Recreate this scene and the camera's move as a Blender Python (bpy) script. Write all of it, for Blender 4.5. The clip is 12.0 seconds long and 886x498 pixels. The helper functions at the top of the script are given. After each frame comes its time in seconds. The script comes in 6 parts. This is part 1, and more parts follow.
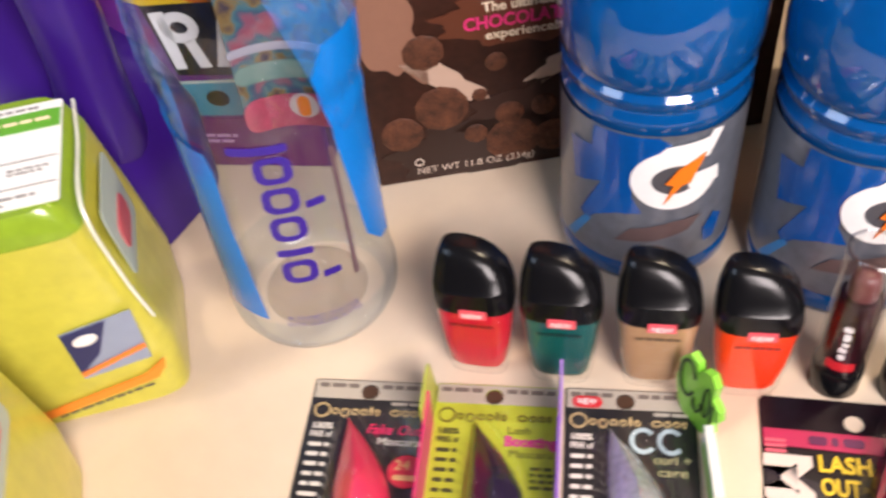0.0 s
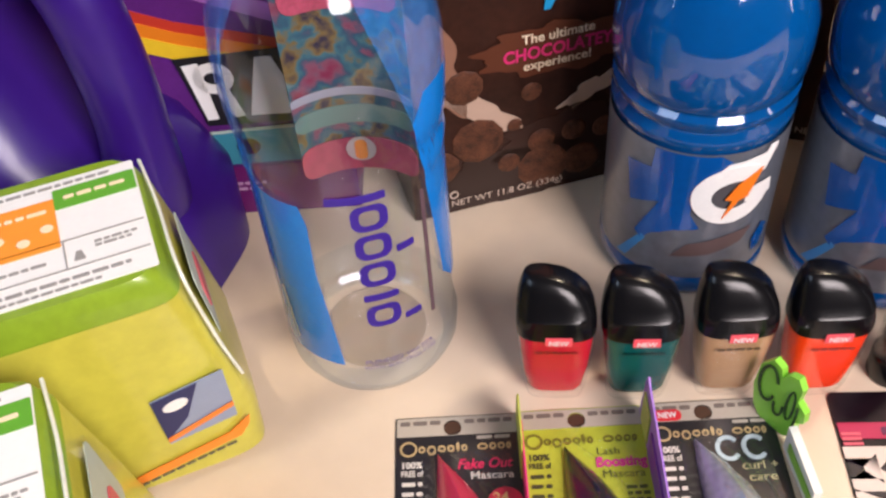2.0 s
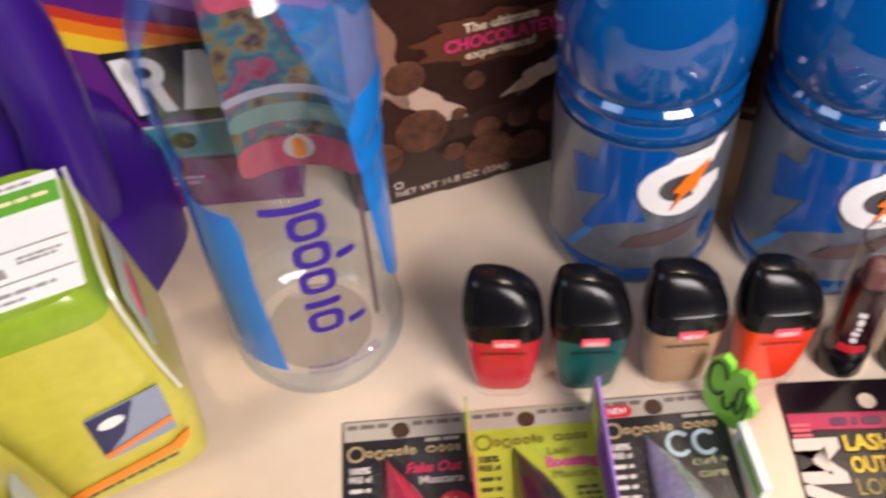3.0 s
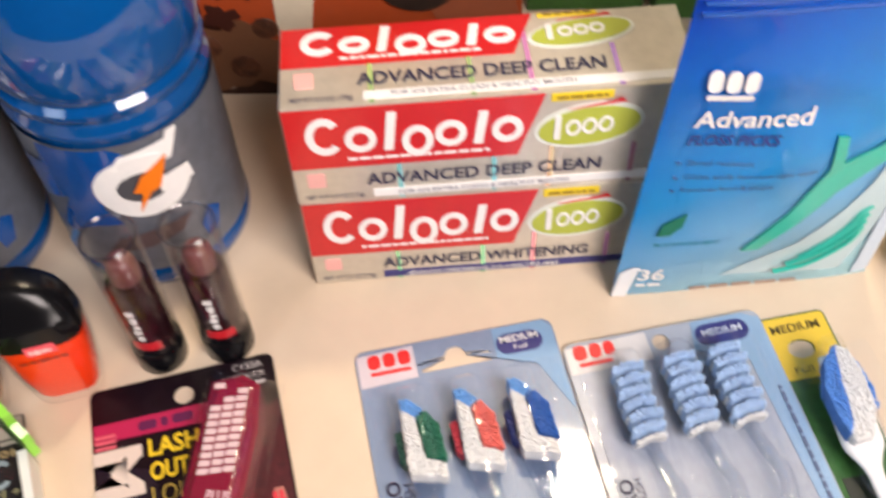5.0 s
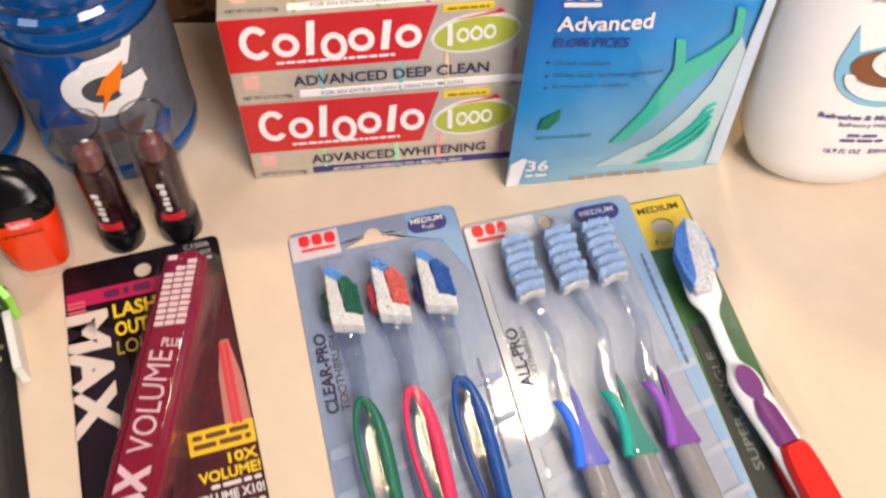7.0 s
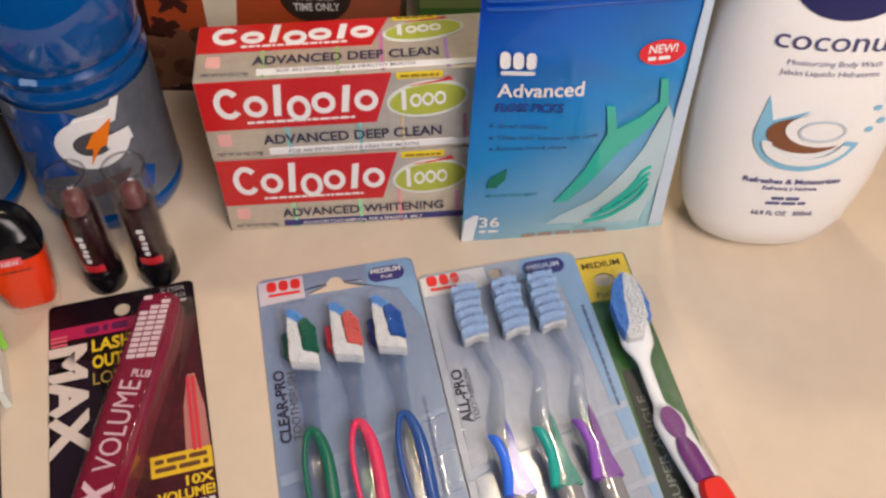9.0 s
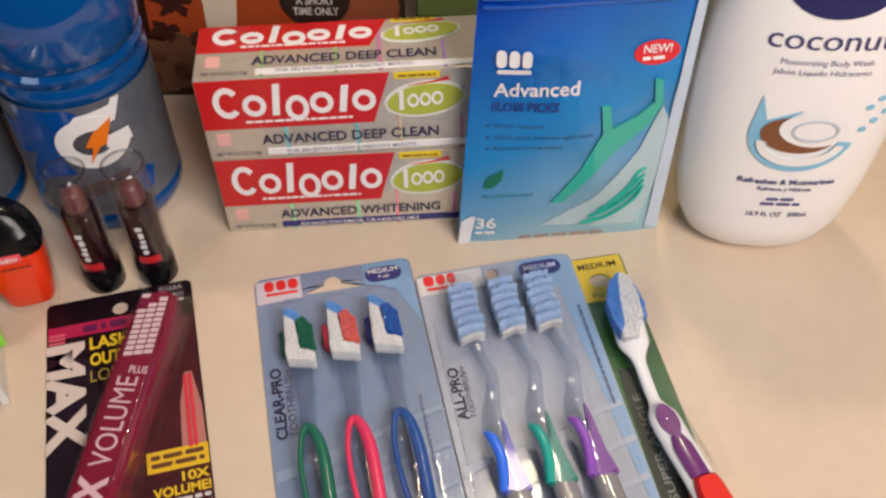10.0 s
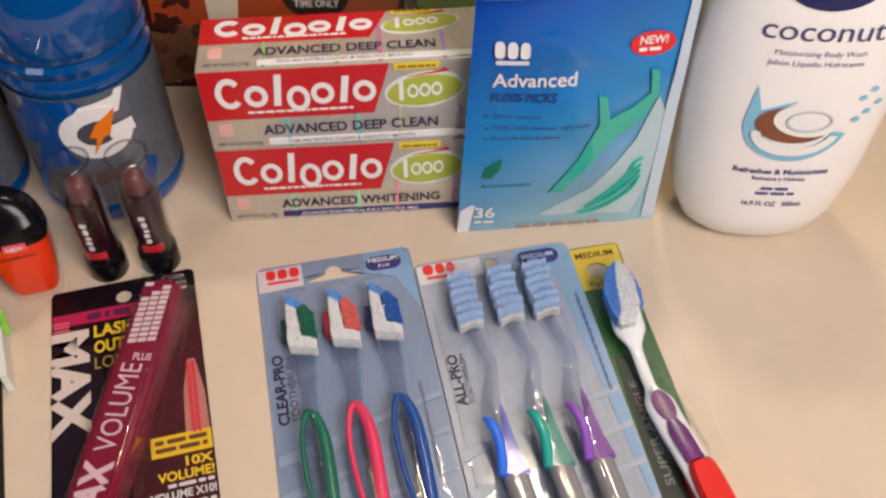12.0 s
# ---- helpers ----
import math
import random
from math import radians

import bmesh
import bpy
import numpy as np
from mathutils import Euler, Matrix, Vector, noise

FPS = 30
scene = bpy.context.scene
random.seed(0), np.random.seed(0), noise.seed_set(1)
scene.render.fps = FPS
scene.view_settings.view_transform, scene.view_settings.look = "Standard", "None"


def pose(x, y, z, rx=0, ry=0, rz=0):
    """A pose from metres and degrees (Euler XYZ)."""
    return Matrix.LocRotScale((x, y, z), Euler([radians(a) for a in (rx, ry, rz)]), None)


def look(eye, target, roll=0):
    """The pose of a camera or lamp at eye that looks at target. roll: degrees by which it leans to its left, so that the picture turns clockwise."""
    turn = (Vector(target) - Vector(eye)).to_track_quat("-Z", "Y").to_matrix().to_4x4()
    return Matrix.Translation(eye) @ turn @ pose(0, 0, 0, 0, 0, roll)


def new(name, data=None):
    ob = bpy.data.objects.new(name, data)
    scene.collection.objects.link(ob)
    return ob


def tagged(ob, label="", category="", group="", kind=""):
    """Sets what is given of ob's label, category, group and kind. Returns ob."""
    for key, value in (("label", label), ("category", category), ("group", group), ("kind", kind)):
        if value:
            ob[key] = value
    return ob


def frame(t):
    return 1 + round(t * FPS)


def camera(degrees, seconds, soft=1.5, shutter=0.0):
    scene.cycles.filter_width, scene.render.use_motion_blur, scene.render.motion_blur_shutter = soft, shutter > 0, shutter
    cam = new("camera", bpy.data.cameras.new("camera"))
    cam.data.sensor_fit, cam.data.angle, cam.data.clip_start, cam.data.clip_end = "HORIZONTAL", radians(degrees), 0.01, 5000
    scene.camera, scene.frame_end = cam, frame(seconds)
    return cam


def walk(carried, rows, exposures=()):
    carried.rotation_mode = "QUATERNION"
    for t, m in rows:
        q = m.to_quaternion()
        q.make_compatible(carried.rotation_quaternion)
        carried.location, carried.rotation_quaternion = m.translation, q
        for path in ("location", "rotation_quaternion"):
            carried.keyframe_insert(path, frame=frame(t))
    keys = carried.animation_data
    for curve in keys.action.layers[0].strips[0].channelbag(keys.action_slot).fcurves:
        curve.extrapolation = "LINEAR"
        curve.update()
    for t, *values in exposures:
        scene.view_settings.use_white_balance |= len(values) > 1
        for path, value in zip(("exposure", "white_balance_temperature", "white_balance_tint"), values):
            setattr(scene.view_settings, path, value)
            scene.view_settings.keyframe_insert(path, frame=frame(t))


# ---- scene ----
cam = camera(47.76, 12.0, soft=2.5, shutter=0.5)

# seconds, eye, heading to the left of +y, pitch, lean to the left
PATH = [
    (0, -0.0986, -0.2772, 0.3254, 24.49, -47.02, -6.99),
    (0.5, -0.1557, -0.3019, 0.3355, 16.51, -47.08, -4.33),
    (1, -0.1551, -0.2994, 0.3406, 16.91, -47.01, -6.43),
    (1.5, -0.1631, -0.2984, 0.3377, 15.43, -46.23, -5.14),
    (2, -0.1663, -0.2948, 0.3381, 15.12, -46.62, -4.96),
    (2.5, -0.1658, -0.2932, 0.3360, 15.44, -46.53, -5.28),
    (2.7, -0.1766, -0.2880, 0.3376, 13.39, -47.70, -3.95),
    (4.3, -0.0057, -0.2162, 0.3563, 6.43, -51.48, -6.26),
    (4.5, 0.0065, -0.2219, 0.3473, 2.87, -51.75, -4.62),
    (5, 0.0400, -0.2244, 0.3253, -2.62, -53.88, -1.96),
    (5.5, 0.0524, -0.2244, 0.3068, -3.54, -54.76, -1.45),
    (6, 0.0608, -0.2386, 0.3126, -2.07, -55.71, -2.83),
    (6.5, 0.0557, -0.2700, 0.3365, -4.10, -55.43, -1.38),
    (7, 0.0558, -0.2954, 0.3612, -6.00, -55.37, 0.10),
    (7.5, 0.0880, -0.3260, 0.3681, -1.40, -52.57, -3.03),
    (9.5, 0.0854, -0.3368, 0.3814, -3.79, -49.91, -0.35),
    (10, 0.0866, -0.3425, 0.3753, -3.47, -49.19, -0.55),
    (10.5, 0.0869, -0.3404, 0.3771, -3.44, -49.77, -0.50),
    (11, 0.0863, -0.3423, 0.3765, -3.49, -49.73, -0.48),
    (11.5, 0.0866, -0.3452, 0.3784, -3.45, -49.74, -0.54),
    (12, 0.0856, -0.3486, 0.3785, -3.64, -49.51, -0.44),
]


def eye_pose(x, y, z, yaw, pitch, roll):
    return pose(x, y, z, 0, 0, yaw) @ pose(0, 0, 0, 90 + pitch) @ pose(0, 0, 0, 0, 0, roll)


# seconds, stops, kelvin, tint
EXPOSURES = [(0.0, 0.58, 6250, 12), (0.6, 0.43, 6250, 13), (2.5, 0.33, 6150, 13), (4.5, 0.20, 6300, 10), (5.5, 0.05, 6500, 10), (6.8, 0.0, 6500, 11), (7.1, -0.05, 6500, 10), (7.5, -0.46, 6450, 10), (9.0, -0.52, 6350, 10), (12.0, -0.52, 6350, 10)]
walk(cam, [(r[0], eye_pose(*r[1:])) for r in PATH], EXPOSURES)

# ---- world and light ----
world = bpy.data.worlds.new("evening_sky")
scene.world = world
world.use_nodes = True
sky = world.node_tree.nodes.new("ShaderNodeTexSky")
sky.sky_type, sky.sun_disc, sky.sun_elevation, sky.sun_rotation = "NISHITA", False, radians(18), radians(200)
world.node_tree.links.new(sky.outputs[0], world.node_tree.nodes["Background"].inputs[0])
world.node_tree.nodes["Background"].inputs[1].default_value = 0.1


def area_lamp(name, size, power, color, m):
    data = bpy.data.lights.new(name, "AREA")
    data.shape, data.size, data.size_y, data.energy, data.color = "RECTANGLE", size[0], size[1], power, color
    ob = new(name, data)
    ob.matrix_world = m
    return ob


# Key from the front right, added and tuned for brightness; its source is unseen.
area_lamp("front_key_light", (0.50, 0.50), 19.5, (1.0, 0.87, 0.82), look((0.47, -0.74, 0.84), (0.06, 0.0, 0)))
area_lamp("under_cabinet_light", (0.09, 0.09), 4.0, (1.0, 0.80, 0.55), look((0.245, 0.345, 1.0), (0.10, -0.05, 0)))
# Cool fill added on the left, also for glints; its source is unseen.
area_lamp("left_cool_light", (0.40, 0.50), 3.4, (0.68, 0.83, 1.0), look((-0.80, -0.62, 1.0), (-0.1, 0, 0)))


# ---- materials ----
def mat(name, color, rough=0.5, metal=0.0, var=0.08, scale=60.0, bump=0.0, bscale=300.0, coat=0.0, trans=0.0, ior=1.45, alpha=1.0, sss=0.0, spec=0.5):
    m = bpy.data.materials.new(name)
    m.use_nodes = True
    nt = m.node_tree
    bs = nt.nodes["Principled BSDF"]
    bs.inputs["Roughness"].default_value = rough
    bs.inputs["Metallic"].default_value = metal
    bs.inputs["Coat Weight"].default_value = coat
    bs.inputs["Coat Roughness"].default_value = 0.06
    bs.inputs["Transmission Weight"].default_value = trans
    bs.inputs["IOR"].default_value = ior
    bs.inputs["Specular IOR Level"].default_value = spec
    if sss:
        bs.inputs["Subsurface Weight"].default_value = sss
        bs.inputs["Subsurface Radius"].default_value = (0.004, 0.003, 0.002)
    geo = nt.nodes.new("ShaderNodeTexCoord")
    n1 = nt.nodes.new("ShaderNodeTexNoise")
    n1.inputs["Scale"].default_value, n1.inputs["Detail"].default_value = scale, 5
    nt.links.new(geo.outputs["Object"], n1.inputs["Vector"])
    n2 = nt.nodes.new("ShaderNodeTexNoise")
    n2.inputs["Scale"].default_value, n2.inputs["Detail"].default_value = scale * 9, 3
    nt.links.new(geo.outputs["Object"], n2.inputs["Vector"])
    add = nt.nodes.new("ShaderNodeMath")
    add.operation = "ADD"
    nt.links.new(n1.outputs[0], add.inputs[0])
    nt.links.new(n2.outputs[0], add.inputs[1])
    ramp = nt.nodes.new("ShaderNodeMapRange")
    ramp.inputs[1].default_value, ramp.inputs[2].default_value = 0.6, 1.4
    ramp.inputs[3].default_value, ramp.inputs[4].default_value = 1 - var, 1 + var
    nt.links.new(add.outputs[0], ramp.inputs[0])
    mul = nt.nodes.new("ShaderNodeVectorMath")
    mul.operation = "SCALE"
    mul.inputs[0].default_value = color
    nt.links.new(ramp.outputs[0], mul.inputs["Scale"])
    nt.links.new(mul.outputs[0], bs.inputs["Base Color"])
    if bump:
        n3 = nt.nodes.new("ShaderNodeTexNoise")
        n3.inputs["Scale"].default_value, n3.inputs["Detail"].default_value = bscale, 4
        nt.links.new(geo.outputs["Object"], n3.inputs["Vector"])
        b = nt.nodes.new("ShaderNodeBump")
        b.inputs["Strength"].default_value, b.inputs["Distance"].default_value = bump, 0.001
        nt.links.new(n3.outputs[0], b.inputs["Height"])
        nt.links.new(b.outputs[0], bs.inputs["Normal"])
    return m


def clear_mat(name, tint=(1, 1, 1), gloss_rough=0.04, base=0.045, bump=0.0, bscale=120.0, strength=0.5):
    """Thin clear plastic: light passes straight through, more gloss at a grazing angle."""
    m = bpy.data.materials.new(name)
    m.use_nodes = True
    nt = m.node_tree
    nt.nodes.remove(nt.nodes["Principled BSDF"])
    tr = nt.nodes.new("ShaderNodeBsdfTransparent")
    tr.inputs[0].default_value = (*tint, 1)
    gl = nt.nodes.new("ShaderNodeBsdfGlossy")
    gl.inputs["Roughness"].default_value = gloss_rough
    lw = nt.nodes.new("ShaderNodeLayerWeight")
    lw.inputs[0].default_value = 0.5
    pw = nt.nodes.new("ShaderNodeMath")
    pw.operation, pw.inputs[1].default_value = "POWER", 4.0
    nt.links.new(lw.outputs["Facing"], pw.inputs[0])
    fr = nt.nodes.new("ShaderNodeMath")
    fr.operation, fr.inputs[1].default_value, fr.inputs[2].default_value = "MULTIPLY_ADD", strength, base
    nt.links.new(pw.outputs[0], fr.inputs[0])
    mix = nt.nodes.new("ShaderNodeMixShader")
    nt.links.new(fr.outputs[0], mix.inputs[0])
    nt.links.new(tr.outputs[0], mix.inputs[1])
    nt.links.new(gl.outputs[0], mix.inputs[2])
    nt.links.new(mix.outputs[0], nt.nodes["Material Output"].inputs[0])
    if bump:
        geo = nt.nodes.new("ShaderNodeTexCoord")
        n3 = nt.nodes.new("ShaderNodeTexNoise")
        n3.inputs["Scale"].default_value = bscale
        nt.links.new(geo.outputs["Object"], n3.inputs["Vector"])
        b = nt.nodes.new("ShaderNodeBump")
        b.inputs["Strength"].default_value, b.inputs["Distance"].default_value = bump, 0.002
        nt.links.new(n3.outputs[0], b.inputs["Height"])
        nt.links.new(b.outputs[0], gl.inputs["Normal"])
        nt.links.new(b.outputs[0], lw.inputs["Normal"])
    return m


INK = {}


def ink(r, g, b, rough=0.4, metal=0.0):
    """A printing ink, made once for each colour."""
    key = (r, g, b, rough, metal)
    if key not in INK:
        INK[key] = mat("ink", (r, g, b), rough, metal, var=0.05, scale=150)
    return INK[key]


WHITE = ink(0.82, 0.81, 0.79)
BLACK = ink(0.012, 0.012, 0.014)
RED = ink(0.62, 0.015, 0.02, 0.3)
M_TABLE = mat("counter_laminate", (0.64, 0.52, 0.385), 0.32, var=0.05, scale=9, bump=0.06, bscale=420)
# Unseen room surfaces, kept dark to hold down reflections.
M_WALL = mat("wall_paint", (0.20, 0.17, 0.135), 0.7, var=0.05, scale=3, bump=0.1)
M_CEIL = mat("ceiling_paint", (0.34, 0.32, 0.29), 0.8, var=0.04, scale=2)
M_FLOOR = mat("floor_vinyl", (0.28, 0.2, 0.13), 0.4, var=0.12, scale=5)
M_BASE = mat("cabinet_wood", (0.3, 0.18, 0.09), 0.45, var=0.15, scale=8)
M_CLEAR = clear_mat("clear_plastic", bump=0.05)
M_BLISTER = clear_mat("blister_plastic", (0.97, 0.98, 1.0), 0.05, 0.045, bump=0.28, bscale=140, strength=0.40)


# ---- mesh helpers ----
def part(name, bm, material, parent, label="", smooth=False):
    me = bpy.data.meshes.new(name)
    if smooth:
        for f in bm.faces:
            f.smooth = True
    bm.to_mesh(me)
    bm.free()
    me.materials.append(material)
    if smooth:
        me.set_sharp_from_angle(angle=radians(40))
    ob = new(name, me)
    ob.parent = parent
    if label:
        tagged(ob, label)
    return ob


def thing(name, m, label, category, group="", kind=""):
    ob = new(name)
    ob.empty_display_size = 0.02
    ob.matrix_world = m
    return tagged(ob, label, category, group, kind)


def box_bm(x0, x1, y0, y1, z0, z1, bevel=0.0, seg=2):
    bm = bmesh.new()
    bmesh.ops.create_cube(bm, size=1)
    bm.transform(Matrix.Translation(((x0 + x1) / 2, (y0 + y1) / 2, (z0 + z1) / 2)) @ Matrix.Diagonal((x1 - x0, y1 - y0, z1 - z0, 1)))
    if bevel:
        bmesh.ops.bevel(bm, geom=list(bm.edges), offset=bevel, segments=seg, affect="EDGES", profile=0.5)
    return bm


def outline_bm(points, t=0.0004):
    """A flat solid with that outline, t thick, lying on z = 0."""
    bm = bmesh.new()
    f = bm.faces.new([bm.verts.new((x, y, 0)) for x, y in points])
    f.normal_update()
    if f.normal.z < 0:
        f.normal_flip()
    top = bmesh.ops.extrude_face_region(bm, geom=[f])["geom"]
    bmesh.ops.translate(bm, vec=(0, 0, t), verts=[v for v in top if isinstance(v, bmesh.types.BMVert)])
    bmesh.ops.recalc_face_normals(bm, faces=list(bm.faces))
    return bm


def rrect(x0, x1, y0, y1, r=0.001, n=5):
    r = min(r, (x1 - x0) / 2, (y1 - y0) / 2)
    pts = []
    for cx, cy, a0 in ((x1 - r, y1 - r, 0), (x0 + r, y1 - r, 90), (x0 + r, y0 + r, 180), (x1 - r, y0 + r, 270)):
        for k in range(n + 1):
            a = radians(a0 + 90 * k / n)
            pts.append((cx + r * math.cos(a), cy + r * math.sin(a)))
    return pts


def oval(cx, cy, a, b, n=28, turn=0.0):
    c, s = math.cos(radians(turn)), math.sin(radians(turn))
    out = []
    for k in range(n):
        x, y = a * math.cos(2 * math.pi * k / n), b * math.sin(2 * math.pi * k / n)
        out.append((cx + x * c - y * s, cy + x * s + y * c))
    return out


def ring_bm(cx, cy, a, b, w, a0=0, a1=360, t=0.0004, n=28):
    """A flat ring, or an arc of one, w wide."""
    bm = bmesh.new()
    rows = []
    for k in range(n + 1):
        g = radians(a0 + (a1 - a0) * k / n)
        c, s = math.cos(g), math.sin(g)
        rows.append([bm.verts.new((cx + (a - d) * c, cy + (b - d) * s, z)) for d, z in ((0, 0), (0, t), (w, t), (w, 0))])
    for p, q in zip(rows, rows[1:]):
        for i in range(4):
            bm.faces.new((p[i], p[(i + 1) % 4], q[(i + 1) % 4], q[i]))
    bmesh.ops.recalc_face_normals(bm, faces=list(bm.faces))
    return bm


def merge(*bms):
    out = bmesh.new()
    for b in bms:
        me = bpy.data.meshes.new("merged")
        b.to_mesh(me)
        b.free()
        out.from_mesh(me)
        bpy.data.meshes.remove(me)
    return out


def text_bm(body, x, y, h, width=None, align="LEFT", bold=0.0, shear=0.0, t=0.0002):
    """Lettering in the built-in font: h is the capitals' height, width the whole line's."""
    cu = bpy.data.curves.new("lettering", "FONT")
    cu.body, cu.align_x, cu.size, cu.offset, cu.shear, cu.resolution_u = body, "LEFT", 1.0, bold, shear, 3
    ob = bpy.data.objects.new("lettering", cu)
    scene.collection.objects.link(ob)
    me = bpy.data.meshes.new_from_object(ob.evaluated_get(bpy.context.evaluated_depsgraph_get()))
    bpy.data.objects.remove(ob)
    bm = bmesh.new()
    bm.from_mesh(me)
    bpy.data.meshes.remove(me)
    xs = [v.co.x for v in bm.verts] or [0, 1]
    lo, hi = min(xs), max(xs)
    sy = h / 0.69
    sx = width / (hi - lo) if width else sy
    dx = {"LEFT": 0, "CENTER": -0.5, "RIGHT": -1}[align] * (hi - lo) * sx
    bm.transform(Matrix.Translation((x + dx, y, t)) @ Matrix.Diagonal((sx, sy, 1, 1)) @ Matrix.Translation((-lo, 0, 0)))
    return bm


def bars_bm(rows, t=0.0003):
    """Writing that cannot be read: bars (x0, x1, y, height)."""
    out = []
    for x0, x1, y, h in rows:
        out.append(outline_bm(rrect(x0, x1, y, y + h, h * 0.3, 2), t))
    return merge(*out)


def word_bars(x0, x1, y, h, seed):
    """One line of small writing as word-long bars."""
    rng = random.Random(seed)
    rows, x = [], x0
    while x < x1 - h:
        w = min(h * rng.uniform(1.5, 4.5), x1 - x)
        rows.append((x, x + w, y, h))
        x += w + h * 0.6
    return bars_bm(rows)


FRONT = Matrix.Rotation(radians(90), 4, "X")


def onto(bm, m):
    bm.transform(m)
    return bm


def front(bm, y):
    """From the drawing plane to an upright face at y that looks towards -y."""
    return onto(bm, Matrix.Translation((0, y, 0)) @ FRONT)


def strip_bm(points, t=0.0003, step=0.0015):
    """A flat outline cut into narrow upright strips, to be bent round a body."""
    xs = sorted({x for x, y in points})
    cuts = []
    for a, b in zip(xs, xs[1:]):
        n = max(1, math.ceil((b - a) / step))
        cuts += [a + (b - a) * k / n for k in range(n)]
    cuts.append(xs[-1])
    edges = [(p, q) if p[0] < q[0] else (q, p) for p, q in zip(points, points[1:] + points[:1]) if abs(p[0] - q[0]) > 1e-9]
    bm = bmesh.new()
    for a, b in zip(cuts, cuts[1:]):
        mid = (a + b) / 2
        rows = sorted([[p[1] + (q[1] - p[1]) * (x - p[0]) / (q[0] - p[0]) for x in (mid, a, b)] for p, q in edges if p[0] < mid < q[0]])
        for lo, hi in zip(rows[::2], rows[1::2]):
            n = max(1, math.ceil((hi[0] - lo[0]) / 0.004))
            for k in range(n):
                f, g = k / n, (k + 1) / n
                bm.faces.new([bm.verts.new((x, l + (h - l) * w, t)) for x, l, h, w in ((a, lo[1], hi[1], f), (b, lo[2], hi[2], f), (b, lo[2], hi[2], g), (a, lo[1], hi[1], g))])
    bmesh.ops.remove_doubles(bm, verts=list(bm.verts), dist=0.00002)
    return bm


def wrap(bm, radius, turn=0.0, z0=0.0, cut=0.004):
    """From the drawing plane round an upright cylinder; x is the length of arc, from the -y side."""
    for e_try in range(3):
        long = [e for e in bm.edges if abs(e.verts[0].co.x - e.verts[1].co.x) > cut]
        if not long:
            break
        bmesh.ops.subdivide_edges(bm, edges=long, cuts=2)
    for v in bm.verts:
        a = radians(turn) + v.co.x / (radius(v.co.y) if callable(radius) else radius)
        rr = (radius(v.co.y) if callable(radius) else radius) + v.co.z + 0.0002
        v.co = Vector((rr * math.sin(a), -rr * math.cos(a), v.co.y + z0))
    return bm


def lathe_bm(profile, n=40, close=True):
    bm = bmesh.new()
    rows = []
    for r, z in profile:
        rows.append([bm.verts.new((r * math.cos(2 * math.pi * k / n), r * math.sin(2 * math.pi * k / n), z)) for k in range(n)])
    for p, q in zip(rows, rows[1:]):
        for k in range(n):
            bm.faces.new((p[k], p[(k + 1) % n], q[(k + 1) % n], q[k]))
    if close:
        bm.faces.new(rows[0][::-1])
        bm.faces.new(rows[-1])
    bmesh.ops.recalc_face_normals(bm, faces=list(bm.faces))
    return bm


def loft_bm(sections, n=40, power=2.0):
    """Sections (z, cx, cy, half width, half depth[, power]) of rounded outline, joined from bottom to top."""
    bm = bmesh.new()
    rows = []
    for s in sections:
        z, cx, cy, a, b = s[:5]
        p = s[5] if len(s) > 5 else power
        row = []
        for k in range(n):
            g = 2 * math.pi * k / n
            c, d = math.cos(g), math.sin(g)
            row.append(bm.verts.new((cx + a * math.copysign(abs(c) ** (2 / p), c), cy + b * math.copysign(abs(d) ** (2 / p), d), z)))
        rows.append(row)
    for p, q in zip(rows, rows[1:]):
        for k in range(n):
            bm.faces.new((p[k], p[(k + 1) % n], q[(k + 1) % n], q[k]))
    bm.faces.new(rows[0][::-1])
    bm.faces.new(rows[-1])
    bmesh.ops.recalc_face_normals(bm, faces=list(bm.faces))
    return bm


def tube_bm(points, radii, n=10, flat=1.0):
    """A swept rod through the points; flat squeezes it upright."""
    pts = [Vector(p) for p in points]
    bm = bmesh.new()
    rows = []
    for i, p in enumerate(pts):
        d = (pts[min(i + 1, len(pts) - 1)] - pts[max(i - 1, 0)]).normalized()
        side = d.cross(Vector((0, 0, 1)))
        side = side.normalized() if side.length > 1e-4 else Vector((1, 0, 0))
        up = side.cross(d)
        r = radii[i] if isinstance(radii, (list, tuple)) else radii
        rows.append([bm.verts.new(p + side * r * math.cos(2 * math.pi * k / n) + up * r * flat * math.sin(2 * math.pi * k / n)) for k in range(n)])
    for p, q in zip(rows, rows[1:]):
        for k in range(n):
            bm.faces.new((p[k], p[(k + 1) % n], q[(k + 1) % n], q[k]))
    bm.faces.new(rows[0][::-1])
    bm.faces.new(rows[-1])
    bmesh.ops.recalc_face_normals(bm, faces=list(bm.faces))
    return bm


def smooth_line(points, n=6):
    """Catmull-Rom through the points."""
    pts = [Vector(p) for p in points]
    out = []
    for i in range(len(pts) - 1):
        a, b, c, d = pts[max(i - 1, 0)], pts[i], pts[i + 1], pts[min(i + 2, len(pts) - 1)]
        for k in range(n):
            t = k / n
            out.append(0.5 * ((2 * b) + (c - a) * t + (2 * a - 5 * b + 4 * c - d) * t * t + (3 * b - a - 3 * c + d) * t ** 3))
    out.append(pts[-1])
    return out


# ---- the room and the counter ----
def structure(name, bm, material, label, category):
    ob = part(name, bm, material, None)
    return tagged(ob, label, category, "", "structure")


